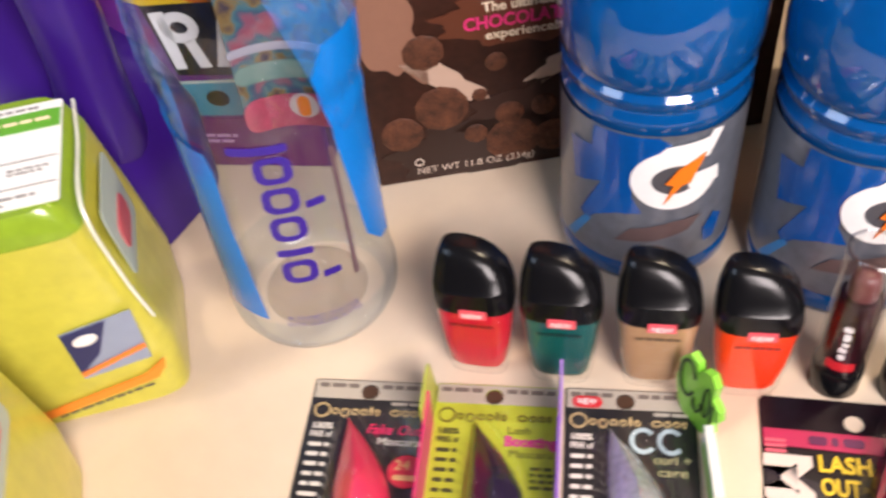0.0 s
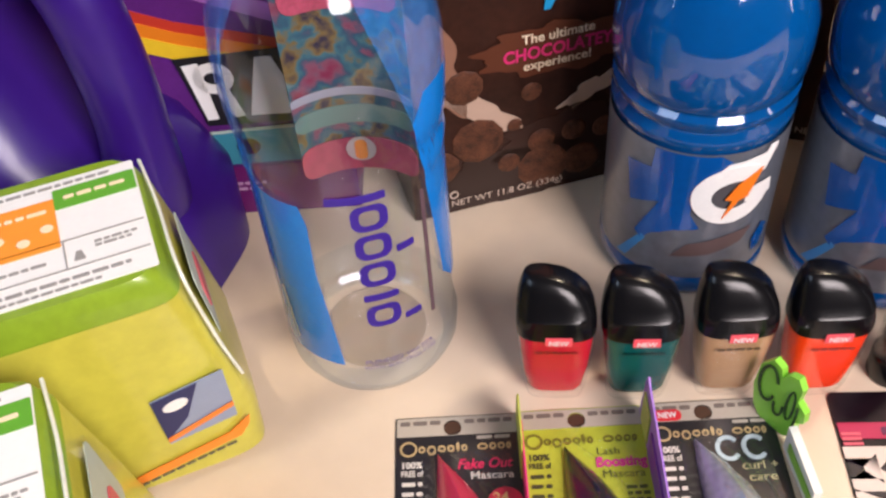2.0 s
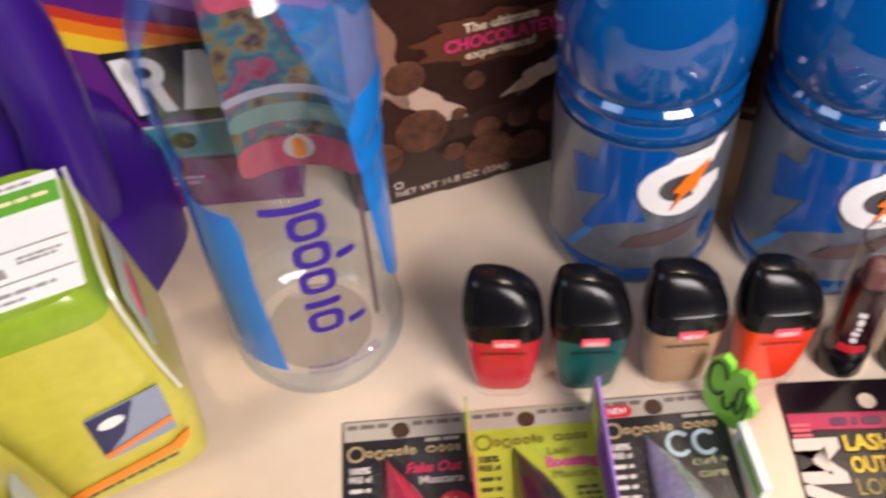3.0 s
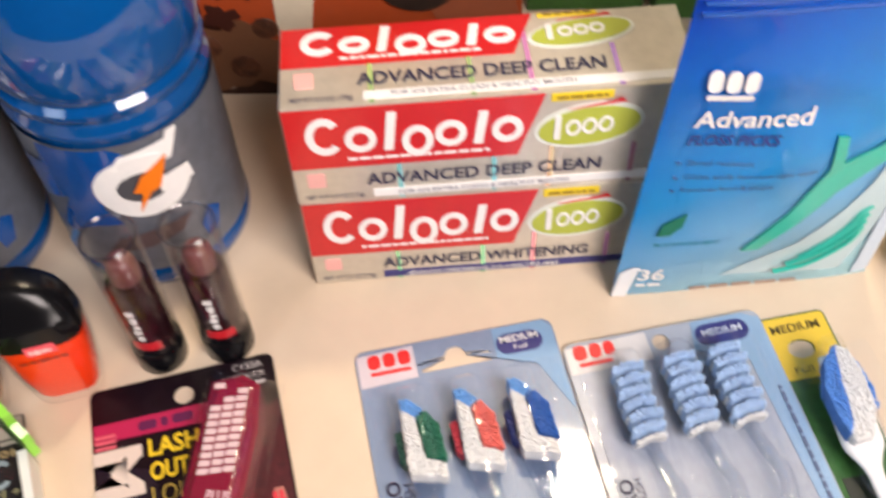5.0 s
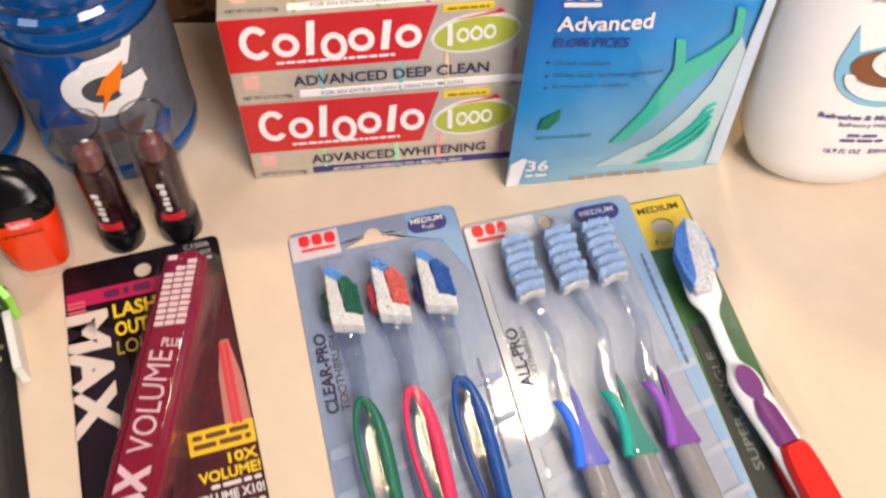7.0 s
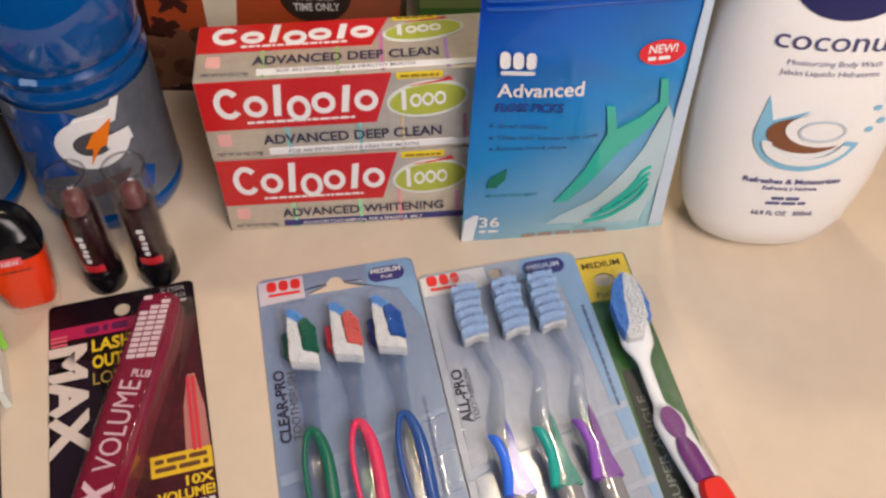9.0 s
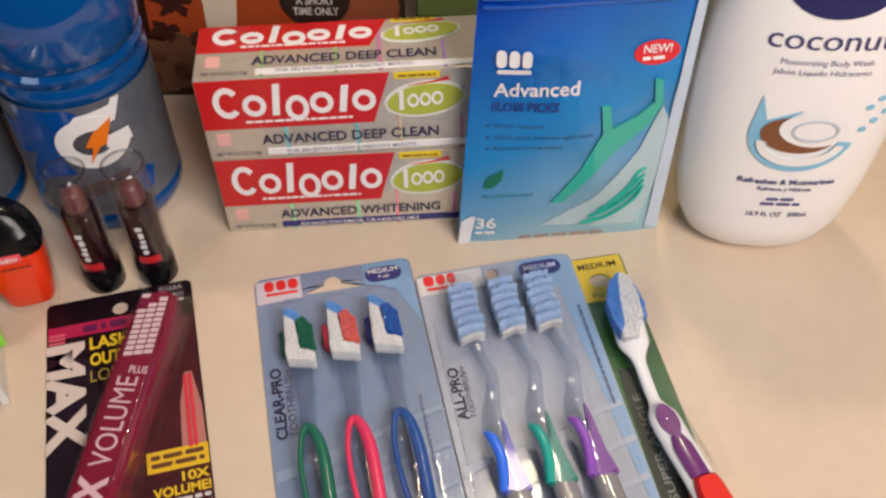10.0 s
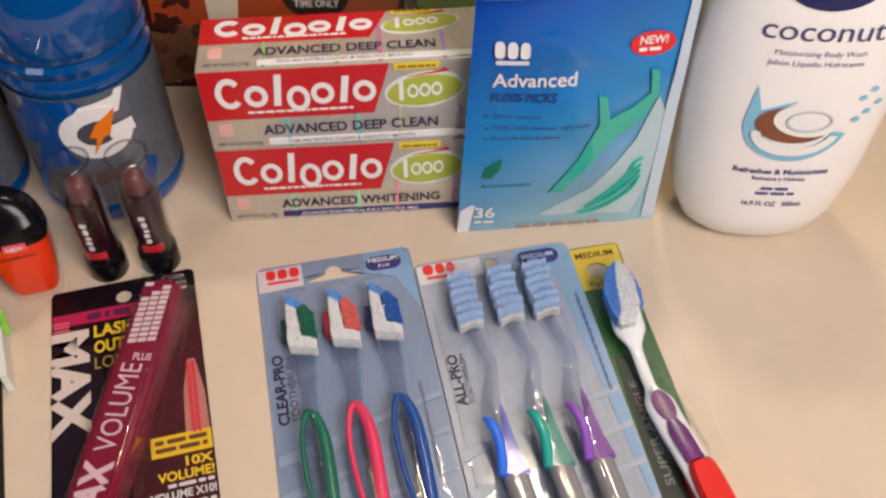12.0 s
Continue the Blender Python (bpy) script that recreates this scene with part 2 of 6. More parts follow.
structure("countertop", box_bm(-1.2, 1.3, -0.50, 0.45, -0.04, 0.0, 0.004), M_TABLE, "cream beige laminate countertop, slightly glossy", "countertop")
# Cabinet base, floor, walls and ceiling are unseen, added to close the room.
structure("counter_base", box_bm(-1.2, 1.3, -0.46, 0.45, -0.9, -0.042), M_BASE, "brown wooden base under the countertop", "cabinet")
structure("floor", box_bm(-1.8, 1.9, -2.4, 0.5, -1.0, -0.902), M_FLOOR, "brown vinyl floor below the counter", "floor")
structure("wall_north", box_bm(-1.8, 1.9, 0.455, 0.55, -0.9, 1.6), M_WALL, "beige painted wall behind the counter", "wall")
structure("wall_south", box_bm(-1.8, 1.9, -2.5, -2.402, -0.9, 1.6), M_WALL, "beige painted wall of the room", "wall")
structure("wall_east", box_bm(1.902, 2.0, -2.5, 0.55, -0.9, 1.6), M_WALL, "beige painted wall at the counter's end", "wall")
structure("wall_west", merge(box_bm(-1.9, -1.802, -2.5, 0.55, -0.9, 0.2), box_bm(-1.9, -1.802, -2.5, 0.55, 1.302, 1.6),
          box_bm(-1.9, -1.802, -2.5, -1.0, 0.2, 1.302), box_bm(-1.9, -1.802, 0.3, 0.55, 0.2, 1.302)), M_WALL, "beige painted wall with a window opening", "wall")
structure("ceiling", box_bm(-1.9, 2.0, -2.5, 0.55, 1.602, 1.68), M_CEIL, "off-white painted ceiling", "ceiling")

# ---- toothpaste boxes ----
M_SILVER = mat("foil_card", (0.60, 0.555, 0.47), 0.30, 0.50, var=0.12, scale=25, bump=0.05)
M_BOXRED = mat("foil_red", (0.55, 0.010, 0.014), 0.28, 0.0, var=0.08, scale=40, coat=0.3)


def rainbow_mat():
    """Holographic glints painted as colour: the hue runs across the strip."""
    m = mat("hologram", (0.5, 0.5, 0.5), 0.2, 0.6)
    nt = m.node_tree
    co = nt.nodes.new("ShaderNodeTexCoord")
    mp = nt.nodes.new("ShaderNodeSeparateXYZ")
    nt.links.new(co.outputs["Object"], mp.inputs[0])
    ma = nt.nodes.new("ShaderNodeMath")
    ma.operation = "MULTIPLY_ADD"
    ma.inputs[1].default_value, ma.inputs[2].default_value = 31.0, 0.35
    nt.links.new(mp.outputs[0], ma.inputs[0])
    fr = nt.nodes.new("ShaderNodeMath")
    fr.operation = "FRACT"
    nt.links.new(ma.outputs[0], fr.inputs[0])
    hs = nt.nodes.new("ShaderNodeCombineColor")
    hs.mode = "HSV"
    hs.inputs[1].default_value, hs.inputs[2].default_value = 0.55, 0.95
    nt.links.new(fr.outputs[0], hs.inputs[0])
    nt.links.new(hs.outputs[0], nt.nodes["Principled BSDF"].inputs["Base Color"])
    return m


M_HOLO = rainbow_mat()


SX = 0.90  # the boxes' print is narrower than its drawing


def toothpaste_label(ob, h, put, line1, strip, seed):
    """The printed panel, h high; put() carries a drawing onto the panel."""
    L = 0.150
    split = 0.019 if h > 0.045 else 0.0185
    k = (h - split) / 0.031
    part("red_band", put(outline_bm([(0.0006, h - 0.0006), (0.0945, h - 0.0006), (0.0855, split), (0.0006, split)]), 0), M_BOXRED, ob, "glossy red printed band")
    # the brand word as plain rounded shapes
    y, hh = split + (h - split) * 0.26, (h - split) * 0.46
    shapes = [ring_bm(0.0145, y + hh * 0.62, 0.0068, hh * 0.66, 0.0030, 40, 320)]
    x = 0.0265
    for kind in "orxoto":
        if kind in "rt":
            top = 1.35 if kind == "r" else 1.15
            shapes.append(outline_bm([(x - 0.003, y), (x + 0.0005, y), (x + 0.0025, y + hh * top), (x - 0.001, y + hh * top)]))
            x += 0.0086
        else:
            low = -0.18 * hh if kind == "x" else 0
            shapes.append(ring_bm(x + 0.001, y + hh * 0.45 + low, 0.0058, hh * 0.46 - low * 0.5, 0.0027))
            x += 0.0122
    part("brand_mark", put(merge(*shapes), 0.0004), WHITE, ob, "white brand mark drawn as plain shapes")
    part("red_small_print", put(word_bars(0.022, 0.075, split + (h - split) * 0.12, 0.0011, seed), 0.0004), WHITE, ob)
    cy = split + (h - split) * 0.42
    part("oval_rim", put(outline_bm(oval(0.1115, cy, 0.0205, (h - split) * 0.36, turn=6)), 0), ink(0.72, 0.75, 0.70), ob)
    part("oval_mark", put(outline_bm(oval(0.1115, cy, 0.0188, (h - split) * 0.30, turn=6)), 0.0004), ink(0.42, 0.47, 0.06), ob, "yellow-green oval brand mark")
    marks = [ring_bm(0.1055 + 0.0060 * i, cy + 0.0004 * i, 0.0029, (h - split) * 0.13, 0.0012) for i in (0, 1, 2)]
    marks.append(outline_bm(rrect(0.0985, 0.1008, cy - 0.0055 * k, cy + 0.0065 * k, 0.0004)))
    part("oval_letters", put(merge(*marks), 0.0008), WHITE, ob)
    part("swoosh", put(outline_bm([(0.103, cy + (h - split) * 0.30), (0.124, cy + (h - split) * 0.38), (0.122, cy + (h - split) * 0.44), (0.119, cy + (h - split) * 0.39)]), 0.0006), RED, ob)
    part("yellow_tab", put(outline_bm(rrect(0.0965, 0.119, h - (h - split) * 0.15, h - 0.0008, 0.0006)), 0), ink(0.8, 0.6, 0.02), ob)
    part("tab_print", put(word_bars(0.0985, 0.117, h - (h - split) * 0.11, 0.0011, seed + 1), 0.0004), ink(0.25, 0.16, 0.02), ob)
    long = len(line1) > 18
    part("title", put(text_bm(line1, 0.028 if long else 0.030, split * 0.48, split * 0.29, 0.090 if long else 0.088, bold=0.02), 0.0003), ink(0.03, 0.03, 0.07), ob, "dark lettering on the silver card")
    part("lower_strip", put(outline_bm(rrect(0.030, L - 0.001, split * 0.12, split * 0.32, 0.0005)), 0), strip, ob)
    part("strip_print", put(text_bm("FOR AN EXTRA CLEAN & HEALTHY MOUTH" if long else "ADVANCED STAIN REMOVAL FOR A BEAUTIFUL SMILE", 0.040, split * 0.165, split * 0.11, 0.066, bold=0.01), 0.0004), WHITE if strip is not WHITE else ink(0.2, 0.2, 0.25), ob)
    part("net_weight", put(text_bm("NET WT 6.0 OZ (170g)", 0.004, split * 0.15, split * 0.11, 0.0225, bold=0.01), 0.0001), ink(0.05, 0.05, 0.1), ob)
    part("pink_seal", put(outline_bm(rrect(0.0055, 0.0125, split * 0.48, split * 0.85, 0.001)), 0), ink(0.8, 0.42, 0.38), ob)
    # rainbow glints of the foil, laid on as coloured strips
    for gx, gs in ((0.036, 0), (0.072, 0.0), (0.0935, 0.6), (0.125, 0.1)):
        gx += 0.004 * ((seed * 7) % 3 - 1)
        part("holographic_glint", put(outline_bm([(gx, split * 0.05), (gx + 0.0020, split * 0.05), (gx + 0.0016, split * (1 + gs)), (gx - 0.0002, split * (1 + gs))], 0.0002), 0.0001), M_HOLO, ob, "rainbow glint of the holographic card, painted as colour")


def toothpaste_box(m, h, d, line1, strip, label, seed, top_label=False):
    ob = thing("toothpaste_box", m, label, "toothpaste box", "stack of toothpaste boxes")
    part("carton", box_bm(0, 0.150, 0, d, 0, h, 0.0008), M_SILVER, ob, "silver foil carton")
    toothpaste_label(ob, h, lambda bm, off: front(bm, -off), line1, strip, seed)
    if top_label:
        toothpaste_label(ob, d, lambda bm, off: onto(bm, Matrix.Translation((0, 0, h + off))), line1, strip, seed + 4)
    for o in ob.children:
        o.data.transform(Matrix.Diagonal((SX, 1, 1, 1)))
    return ob


DEEP = "ADVANCED DEEP CLEAN"
NAVY = ink(0.03, 0.03, 0.16)
toothpaste_box(pose(0, 0, 0, 0, 0, 0), 0.0500, 0.0375, "ADVANCED WHITENING", NAVY, "silver and red toothpaste carton with a navy strip, under another", 1)
toothpaste_box(pose(-0.0003, -0.0006, 0.0504, 0, 0, 0.4), 0.0474, 0.0375, DEEP, WHITE, "silver and red toothpaste carton lying on another", 5, True)

# ---- sports drink bottles ----
M_DRINK = mat("blue_drink", (0.002, 0.085, 0.32), 0.07, var=0.05, scale=30, coat=1.0, trans=0.25, ior=1.34)
M_DRINK_LABEL = mat("silver_film", (0.15, 0.165, 0.20), 0.32, 0.35, var=0.22, scale=22, coat=0.3)
M_DRINK_WINDOW = mat("window_film", (0.003, 0.070, 0.30), 0.12, var=0.12, scale=40, coat=0.8)
M_ORANGE = mat("orange_plastic", (0.85, 0.16, 0.01), 0.35, var=0.04, sss=0.1)


def sports_bottle(m, label):
    ob = thing("sports_drink_bottle", m, label, "bottle", "blue sports drink bottles")
    R = 0.0365
    prof = [(R - 0.008, 0.0), (R - 0.002, 0.002), (R, 0.006), (R, 0.012), (R - 0.0012, 0.014), (R - 0.0012, 0.084), (R - 0.0004, 0.086), (R - 0.0004, 0.0885), (R - 0.0024, 0.091), (R - 0.0024, 0.0925), (R - 0.0004, 0.095), (R - 0.0004, 0.0975),
            (R - 0.0024, 0.0995), (R - 0.0006, 0.102), (R + 0.0006, 0.108), (R + 0.0010, 0.117), (R + 0.0004, 0.127), (R - 0.003, 0.138), (R - 0.0085, 0.148), (R - 0.0140, 0.156), (R - 0.0175, 0.161), (0.0180, 0.165), (0.0180, 0.173)]
    part("body", lathe_bm(prof, 56), M_DRINK, ob, "clear plastic body filled with blue drink", True)
    part("label", wrap(strip_bm(rrect(-0.112, 0.112, 0.014, 0.083, 0.0005), 0.0, 0.003), R - 0.0006), M_DRINK_LABEL, ob, "translucent silver-grey film label", True)
    win = [(-0.0415, 0.0705), (-0.0300, 0.0720), (-0.0290, 0.0826), (-0.0040, 0.0826), (0.0010, 0.0790), (-0.0060, 0.0730), (-0.0120, 0.0640), (-0.0125, 0.0520), (-0.0080, 0.0440), (-0.0180, 0.0420), (-0.0270, 0.0370), (-0.0313, 0.0317), (-0.0345, 0.0350), (-0.0300, 0.0450), (-0.0250, 0.0560), (-0.0384, 0.0500)]
    part("label_window", wrap(strip_bm(win), R - 0.0003), M_DRINK_WINDOW, ob, "clear window in the label with blue behind", True)
    part("label_window", wrap(strip_bm([(0.0180, 0.0300), (0.0225, 0.0370), (0.0275, 0.0330), (0.0240, 0.0220), (0.0190, 0.0220)]), R - 0.0003), M_DRINK_WINDOW, ob, "small blue window in the label", True)
    part("label_stripe", wrap(strip_bm([(-0.0430, 0.0165), (-0.0380, 0.0165), (-0.0290, 0.0330), (-0.0313, 0.0345)]), R - 0.0003), ink(0.03, 0.20, 0.48), ob, "light blue diagonal stripe", True)
    # brown reflection in the film, painted as a patch
    part("brown_reflection", wrap(strip_bm([(-0.0180, 0.0270), (-0.0020, 0.0290), (0.0110, 0.0330), (0.0160, 0.0400), (0.0040, 0.0390), (-0.0120, 0.0350)]), R - 0.0002), ink(0.10, 0.065, 0.065), ob, "brown reflection painted on the label", True)
    # round white mark with an orange bolt
    Z = 0.0110
    part("mark_white", wrap(merge(ring_bm(0.0035, 0.0510, 0.0170, 0.0150, 0.0078, 48, 352, n=40), outline_bm([(0.0070, 0.0600), (0.0155, 0.0600), (0.0205, 0.0715), (0.0165, 0.0720), (0.0150, 0.0690), (-0.0010, 0.0675), (-0.0060, 0.0620)]), outline_bm([(0.0085, 0.0460), (0.0212, 0.0460), (0.0205, 0.0530), (0.0085, 0.0530)])), R + 0.0004, 0, Z), WHITE, ob, "white rounded brand mark", True)
    part("mark_grey", wrap(outline_bm(oval(0.0035, 0.0515, 0.0095, 0.0078)), R + 0.0002, 0, Z), ink(0.07, 0.07, 0.08), ob, "", True)
    part("mark_bolt", wrap(outline_bm([(-0.0005, 0.0395), (0.0055, 0.0485), (0.0090, 0.0495), (0.0140, 0.0630), (0.0040, 0.0570), (-0.0005, 0.0500), (0.0025, 0.0490)]), R + 0.0012, 0, Z), ink(0.85, 0.2, 0.01), ob, "orange lightning bolt", True)
    cap = [(0.0200, 0.167), (0.0212, 0.168), (0.0212, 0.183), (0.0200, 0.1855), (0.010, 0.1865)]
    part("cap", lathe_bm(cap, 48), M_ORANGE, ob, "ribbed orange screw cap", True)
    return ob


b_one = sports_bottle(pose(-0.1432, 0.0355, 0, 0, 0, 20), "blue sports drink bottle with silver label and orange cap")
b_two = sports_bottle(pose(-0.0628, 0.0385, 0, 0, 0, 12), "blue sports drink bottle with silver label, behind the lipsticks")

# ---- water bottle ----
M_WATER = clear_mat("water_bottle_plastic", (0.92, 0.95, 0.98), 0.05, 0.06, bump=0.3, bscale=45, strength=0.75)
M_FILM_BLUE = mat("blue_film", (0.004, 0.19, 0.66), 0.25, var=0.06, coat=0.5)


def patchy_mat(name, stops, scale):
    """A print of irregular coloured patches."""
    m = mat(name, (0.5, 0.5, 0.5), 0.4)
    nt = m.node_tree
    co = nt.nodes.new("ShaderNodeTexCoord")
    no = nt.nodes.new("ShaderNodeTexNoise")
    no.inputs["Scale"].default_value, no.inputs["Detail"].default_value = scale, 6
    rp = nt.nodes.new("ShaderNodeValToRGB")
    e = rp.color_ramp.elements
    e[0].position, e[0].color = stops[0][0], (*stops[0][1], 1)
    e[1].position, e[1].color = stops[-1][0], (*stops[-1][1], 1)
    for p, c in stops[1:-1]:
        e.new(p).color = (*c, 1)
    nt.links.new(co.outputs["Object"], no.inputs["Vector"])
    nt.links.new(no.outputs[0], rp.inputs[0])
    nt.links.new(rp.outputs[0], nt.nodes["Principled BSDF"].inputs["Base Color"])
    return m


def word_ring(x0, x1, y0, y1, w, r=0.0042):
    """A tall rounded ring, one letter's plain shape."""
    outer, inner = rrect(x0, x1, y0, y1, r, 6), rrect(x0 + w, x1 - w, y0 + w * 0.8, y1 - w * 0.8, r - w * 0.6, 6)
    bm = bmesh.new()
    rows = [[bm.verts.new((x, y, z)) for x, y in pts] for pts, z in ((outer, 0.0), (outer, 0.0003), (inner, 0.0003), (inner, 0.0))]
    n = len(outer)
    for a in range(4):
        for k in range(n):
            bm.faces.new((rows[a][k], rows[a][(k + 1) % n], rows[(a + 1) % 4][(k + 1) % n], rows[(a + 1) % 4][k]))
    bmesh.ops.recalc_face_normals(bm, faces=list(bm.faces))
    return bm


def water_bottle(m):
    ob = thing("water_bottle", m, "clear plastic bottle of water with blue label bands and purple mark", "bottle")
    R = 0.0355
    prof = [(0.022, 0.004), (0.029, 0.0), (R - 0.003, 0.002), (R - 0.0006, 0.008), (R, 0.016), (R - 0.0008, 0.020), (R - 0.001, 0.024), (R - 0.001, 0.108), (R - 0.0002, 0.112), (R - 0.0002, 0.117), (R - 0.0012, 0.120), (R + 0.0006, 0.126),
            (R + 0.0014, 0.140), (R + 0.0014, 0.155), (R - 0.0004, 0.168), (R - 0.0060, 0.181), (R - 0.0140, 0.192), (0.0165, 0.200), (0.0140, 0.206), (0.0135, 0.214)]

    def hug(pts, off=0.0005, turn=0.0):
        """Film that follows the bottle's outline."""
        b = strip_bm(pts)
        b = wrap(b, R, turn)
        zs, rs = [q[1] for q in prof[2:]], [q[0] for q in prof[2:]]
        for v in b.verts:
            k = (np.interp(v.co.z, zs, rs) + math.hypot(v.co.x, v.co.y) - R + off) / math.hypot(v.co.x, v.co.y)
            v.co.x, v.co.y = v.co.x * k, v.co.y * k
        return b

    part("bottle_shell", lathe_bm(prof, 64), M_WATER, ob, "clear plastic shell", True).visible_shadow = False
    part("base_ring", lathe_bm([(0.029, 0.0006), (R - 0.0028, 0.0024), (R - 0.0002, 0.008), (R + 0.0004, 0.016), (R - 0.0002, 0.0205)], 64, False), clear_mat("base_plastic", (0.86, 0.91, 0.95), 0.08, 0.07, bump=0.3, bscale=90), ob, "thick clear ring at the foot", True).visible_shadow = False
    part("base_dimple", lathe_bm([(0.022, 0.004), (0.0205, 0.0065), (0.012, 0.0085), (0.001, 0.009)], 40, False), clear_mat("dimple_plastic", (0.72, 0.70, 0.70), 0.08, 0.06), ob, "moulded dimple in the base", True).visible_shadow = False
    left = [(-0.0085, 0.0225), (-0.0125, 0.075), (-0.0120, 0.100), (-0.0140, 0.1085), (-0.0300, 0.1080), (-0.0440, 0.1130), (-0.0560, 0.1150), (-0.0560, 0.0225), (-0.0300, 0.0225)]
    part("label_band", hug(left), M_FILM_BLUE, ob, "bright blue film band", True)
    right = [(0.0400, 0.0540), (0.0480, 0.0440), (0.0560, 0.0420), (0.0560, 0.1450), (0.0340, 0.1450), (0.0285, 0.1350), (0.0330, 0.1120)]
    part("label_band", hug(right), M_FILM_BLUE, ob, "bright blue film band", True)
    # highlight down the band, painted as a pale strip
    part("label_gloss", hug([(-0.0300, 0.0300), (-0.0285, 0.0300), (-0.0315, 0.0580), (-0.0330, 0.0580)], 0.0009), ink(0.45, 0.55, 0.62), ob, "pale gloss streak painted on the band", True)
    # brand word running upwards, as plain rounded shapes
    ls = [word_ring(0.0035, 0.0165, y, y + 0.0118, 0.0030) for y in (0.0464, 0.0690, 0.0830, 0.0970)]
    ls += [outline_bm(rrect(x0, x1, y, y + 0.0032, 0.0006)) for x0, x1, y in ((0.0035, 0.0165, 0.0612), (-0.0040, 0.0165, 0.1106))]
    ls += [outline_bm(rrect(0.0180, 0.0250, y, y + 0.0032, 0.0006)) for y in (0.0464, 0.0830)]
    part("brand_mark", wrap(merge(*ls), R, 0), ink(0.035, 0.012, 0.26), ob, "dark purple brand mark in plain shapes", True)
    film = mat("blue_clear_film", (0.03, 0.22, 0.66), 0.10, var=0.35, scale=38, bump=0.4, bscale=50, coat=0.6)
    bs = film.node_tree.nodes["Principled BSDF"]
    bs.inputs["Alpha"].default_value = 0.36
    part("shoulder_film", hug([(-0.0560, 0.1150), (-0.0440, 0.1130), (-0.0300, 0.1080), (-0.0340, 0.1300), (-0.0330, 0.1600), (-0.0280, 0.1800), (-0.0240, 0.1950), (-0.0560, 0.1950)]), film, ob, "clear blue film on the shoulder", True).visible_shadow = False
    part("shoulder_film", hug([(0.0285, 0.1350), (0.0340, 0.1450), (0.0560, 0.1450), (0.0560, 0.1950), (0.0140, 0.1950), (0.0180, 0.1750), (0.0230, 0.1550)]), film, ob, "clear blue film on the shoulder", True).visible_shadow = False
    part("purity_print", wrap(merge(text_bm("PURIFIED WATER", 0.0000, 0.0240, 0.0026, 0.0290), text_bm("WITH ELECTROLYTES", -0.0010, 0.0205, 0.0026, 0.0310)), R, 0), ink(0.12, 0.10, 0.3), ob)
    part("side_print", wrap(outline_bm(rrect(0.0300, 0.0318, 0.040, 0.104, 0.0004)), R - 0.0004), ink(0.12, 0.07, 0.09), ob)
    # the back label's inner side, seen through the water
    def inner(x0, x1, z0, z1, material, off, lab=""):
        part("back_label", wrap(outline_bm(rrect(x0, x1, z0, z1, 0.006)), R - off, 178), material, ob, lab, True)
    inner(-0.025, 0.025, 0.066, 0.158, patchy_mat("back_label_print", ((0.28, (0.20, 0.02, 0.06)), (0.38, (0.20, 0.07, 0.11)), (0.45, (0.03, 0.08, 0.13)), (0.52, (0.05, 0.14, 0.17)), (0.58, (0.18, 0.12, 0.04)), (0.66, (0.03, 0.025, 0.05))), 85), 0.0022, "pink and teal inner side of the back label")
    inner(-0.025, 0.025, 0.0660, 0.0820, mat("back_label_band", (0.42, 0.07, 0.12), 0.4, var=0.3, scale=90), 0.0030, "pink band of the back label")
    inner(-0.022, 0.022, 0.1420, 0.1560, mat("back_label_band", (0.42, 0.07, 0.12), 0.4, var=0.3, scale=90), 0.0030, "pink band of the back label")
    inner(-0.025, 0.025, 0.1040, 0.1075, ink(0.30, 0.30, 0.36), 0.0036)
    inner(-0.025, 0.025, 0.0900, 0.0985, ink(0.12, 0.22, 0.20), 0.0030, "teal band of the back label")
    inner(-0.006, 0.006, 0.0710, 0.0830, ink(0.55, 0.46, 0.44), 0.0042)
    inner(-0.0025, 0.0025, 0.0720, 0.0820, ink(0.80, 0.22, 0.02), 0.0048, "orange bolt on the back label")
    return ob


water_bottle(pose(-0.2685, -0.0385, 0, 0, 0, 12))

# ---- nail polishes ----
M_CAP = mat("black_cap", (0.004, 0.004, 0.005), 0.22, var=0.02, spec=0.3)
M_GLASS = clear_mat("bottle_glass", (0.97, 0.97, 0.97), 0.03, 0.028)


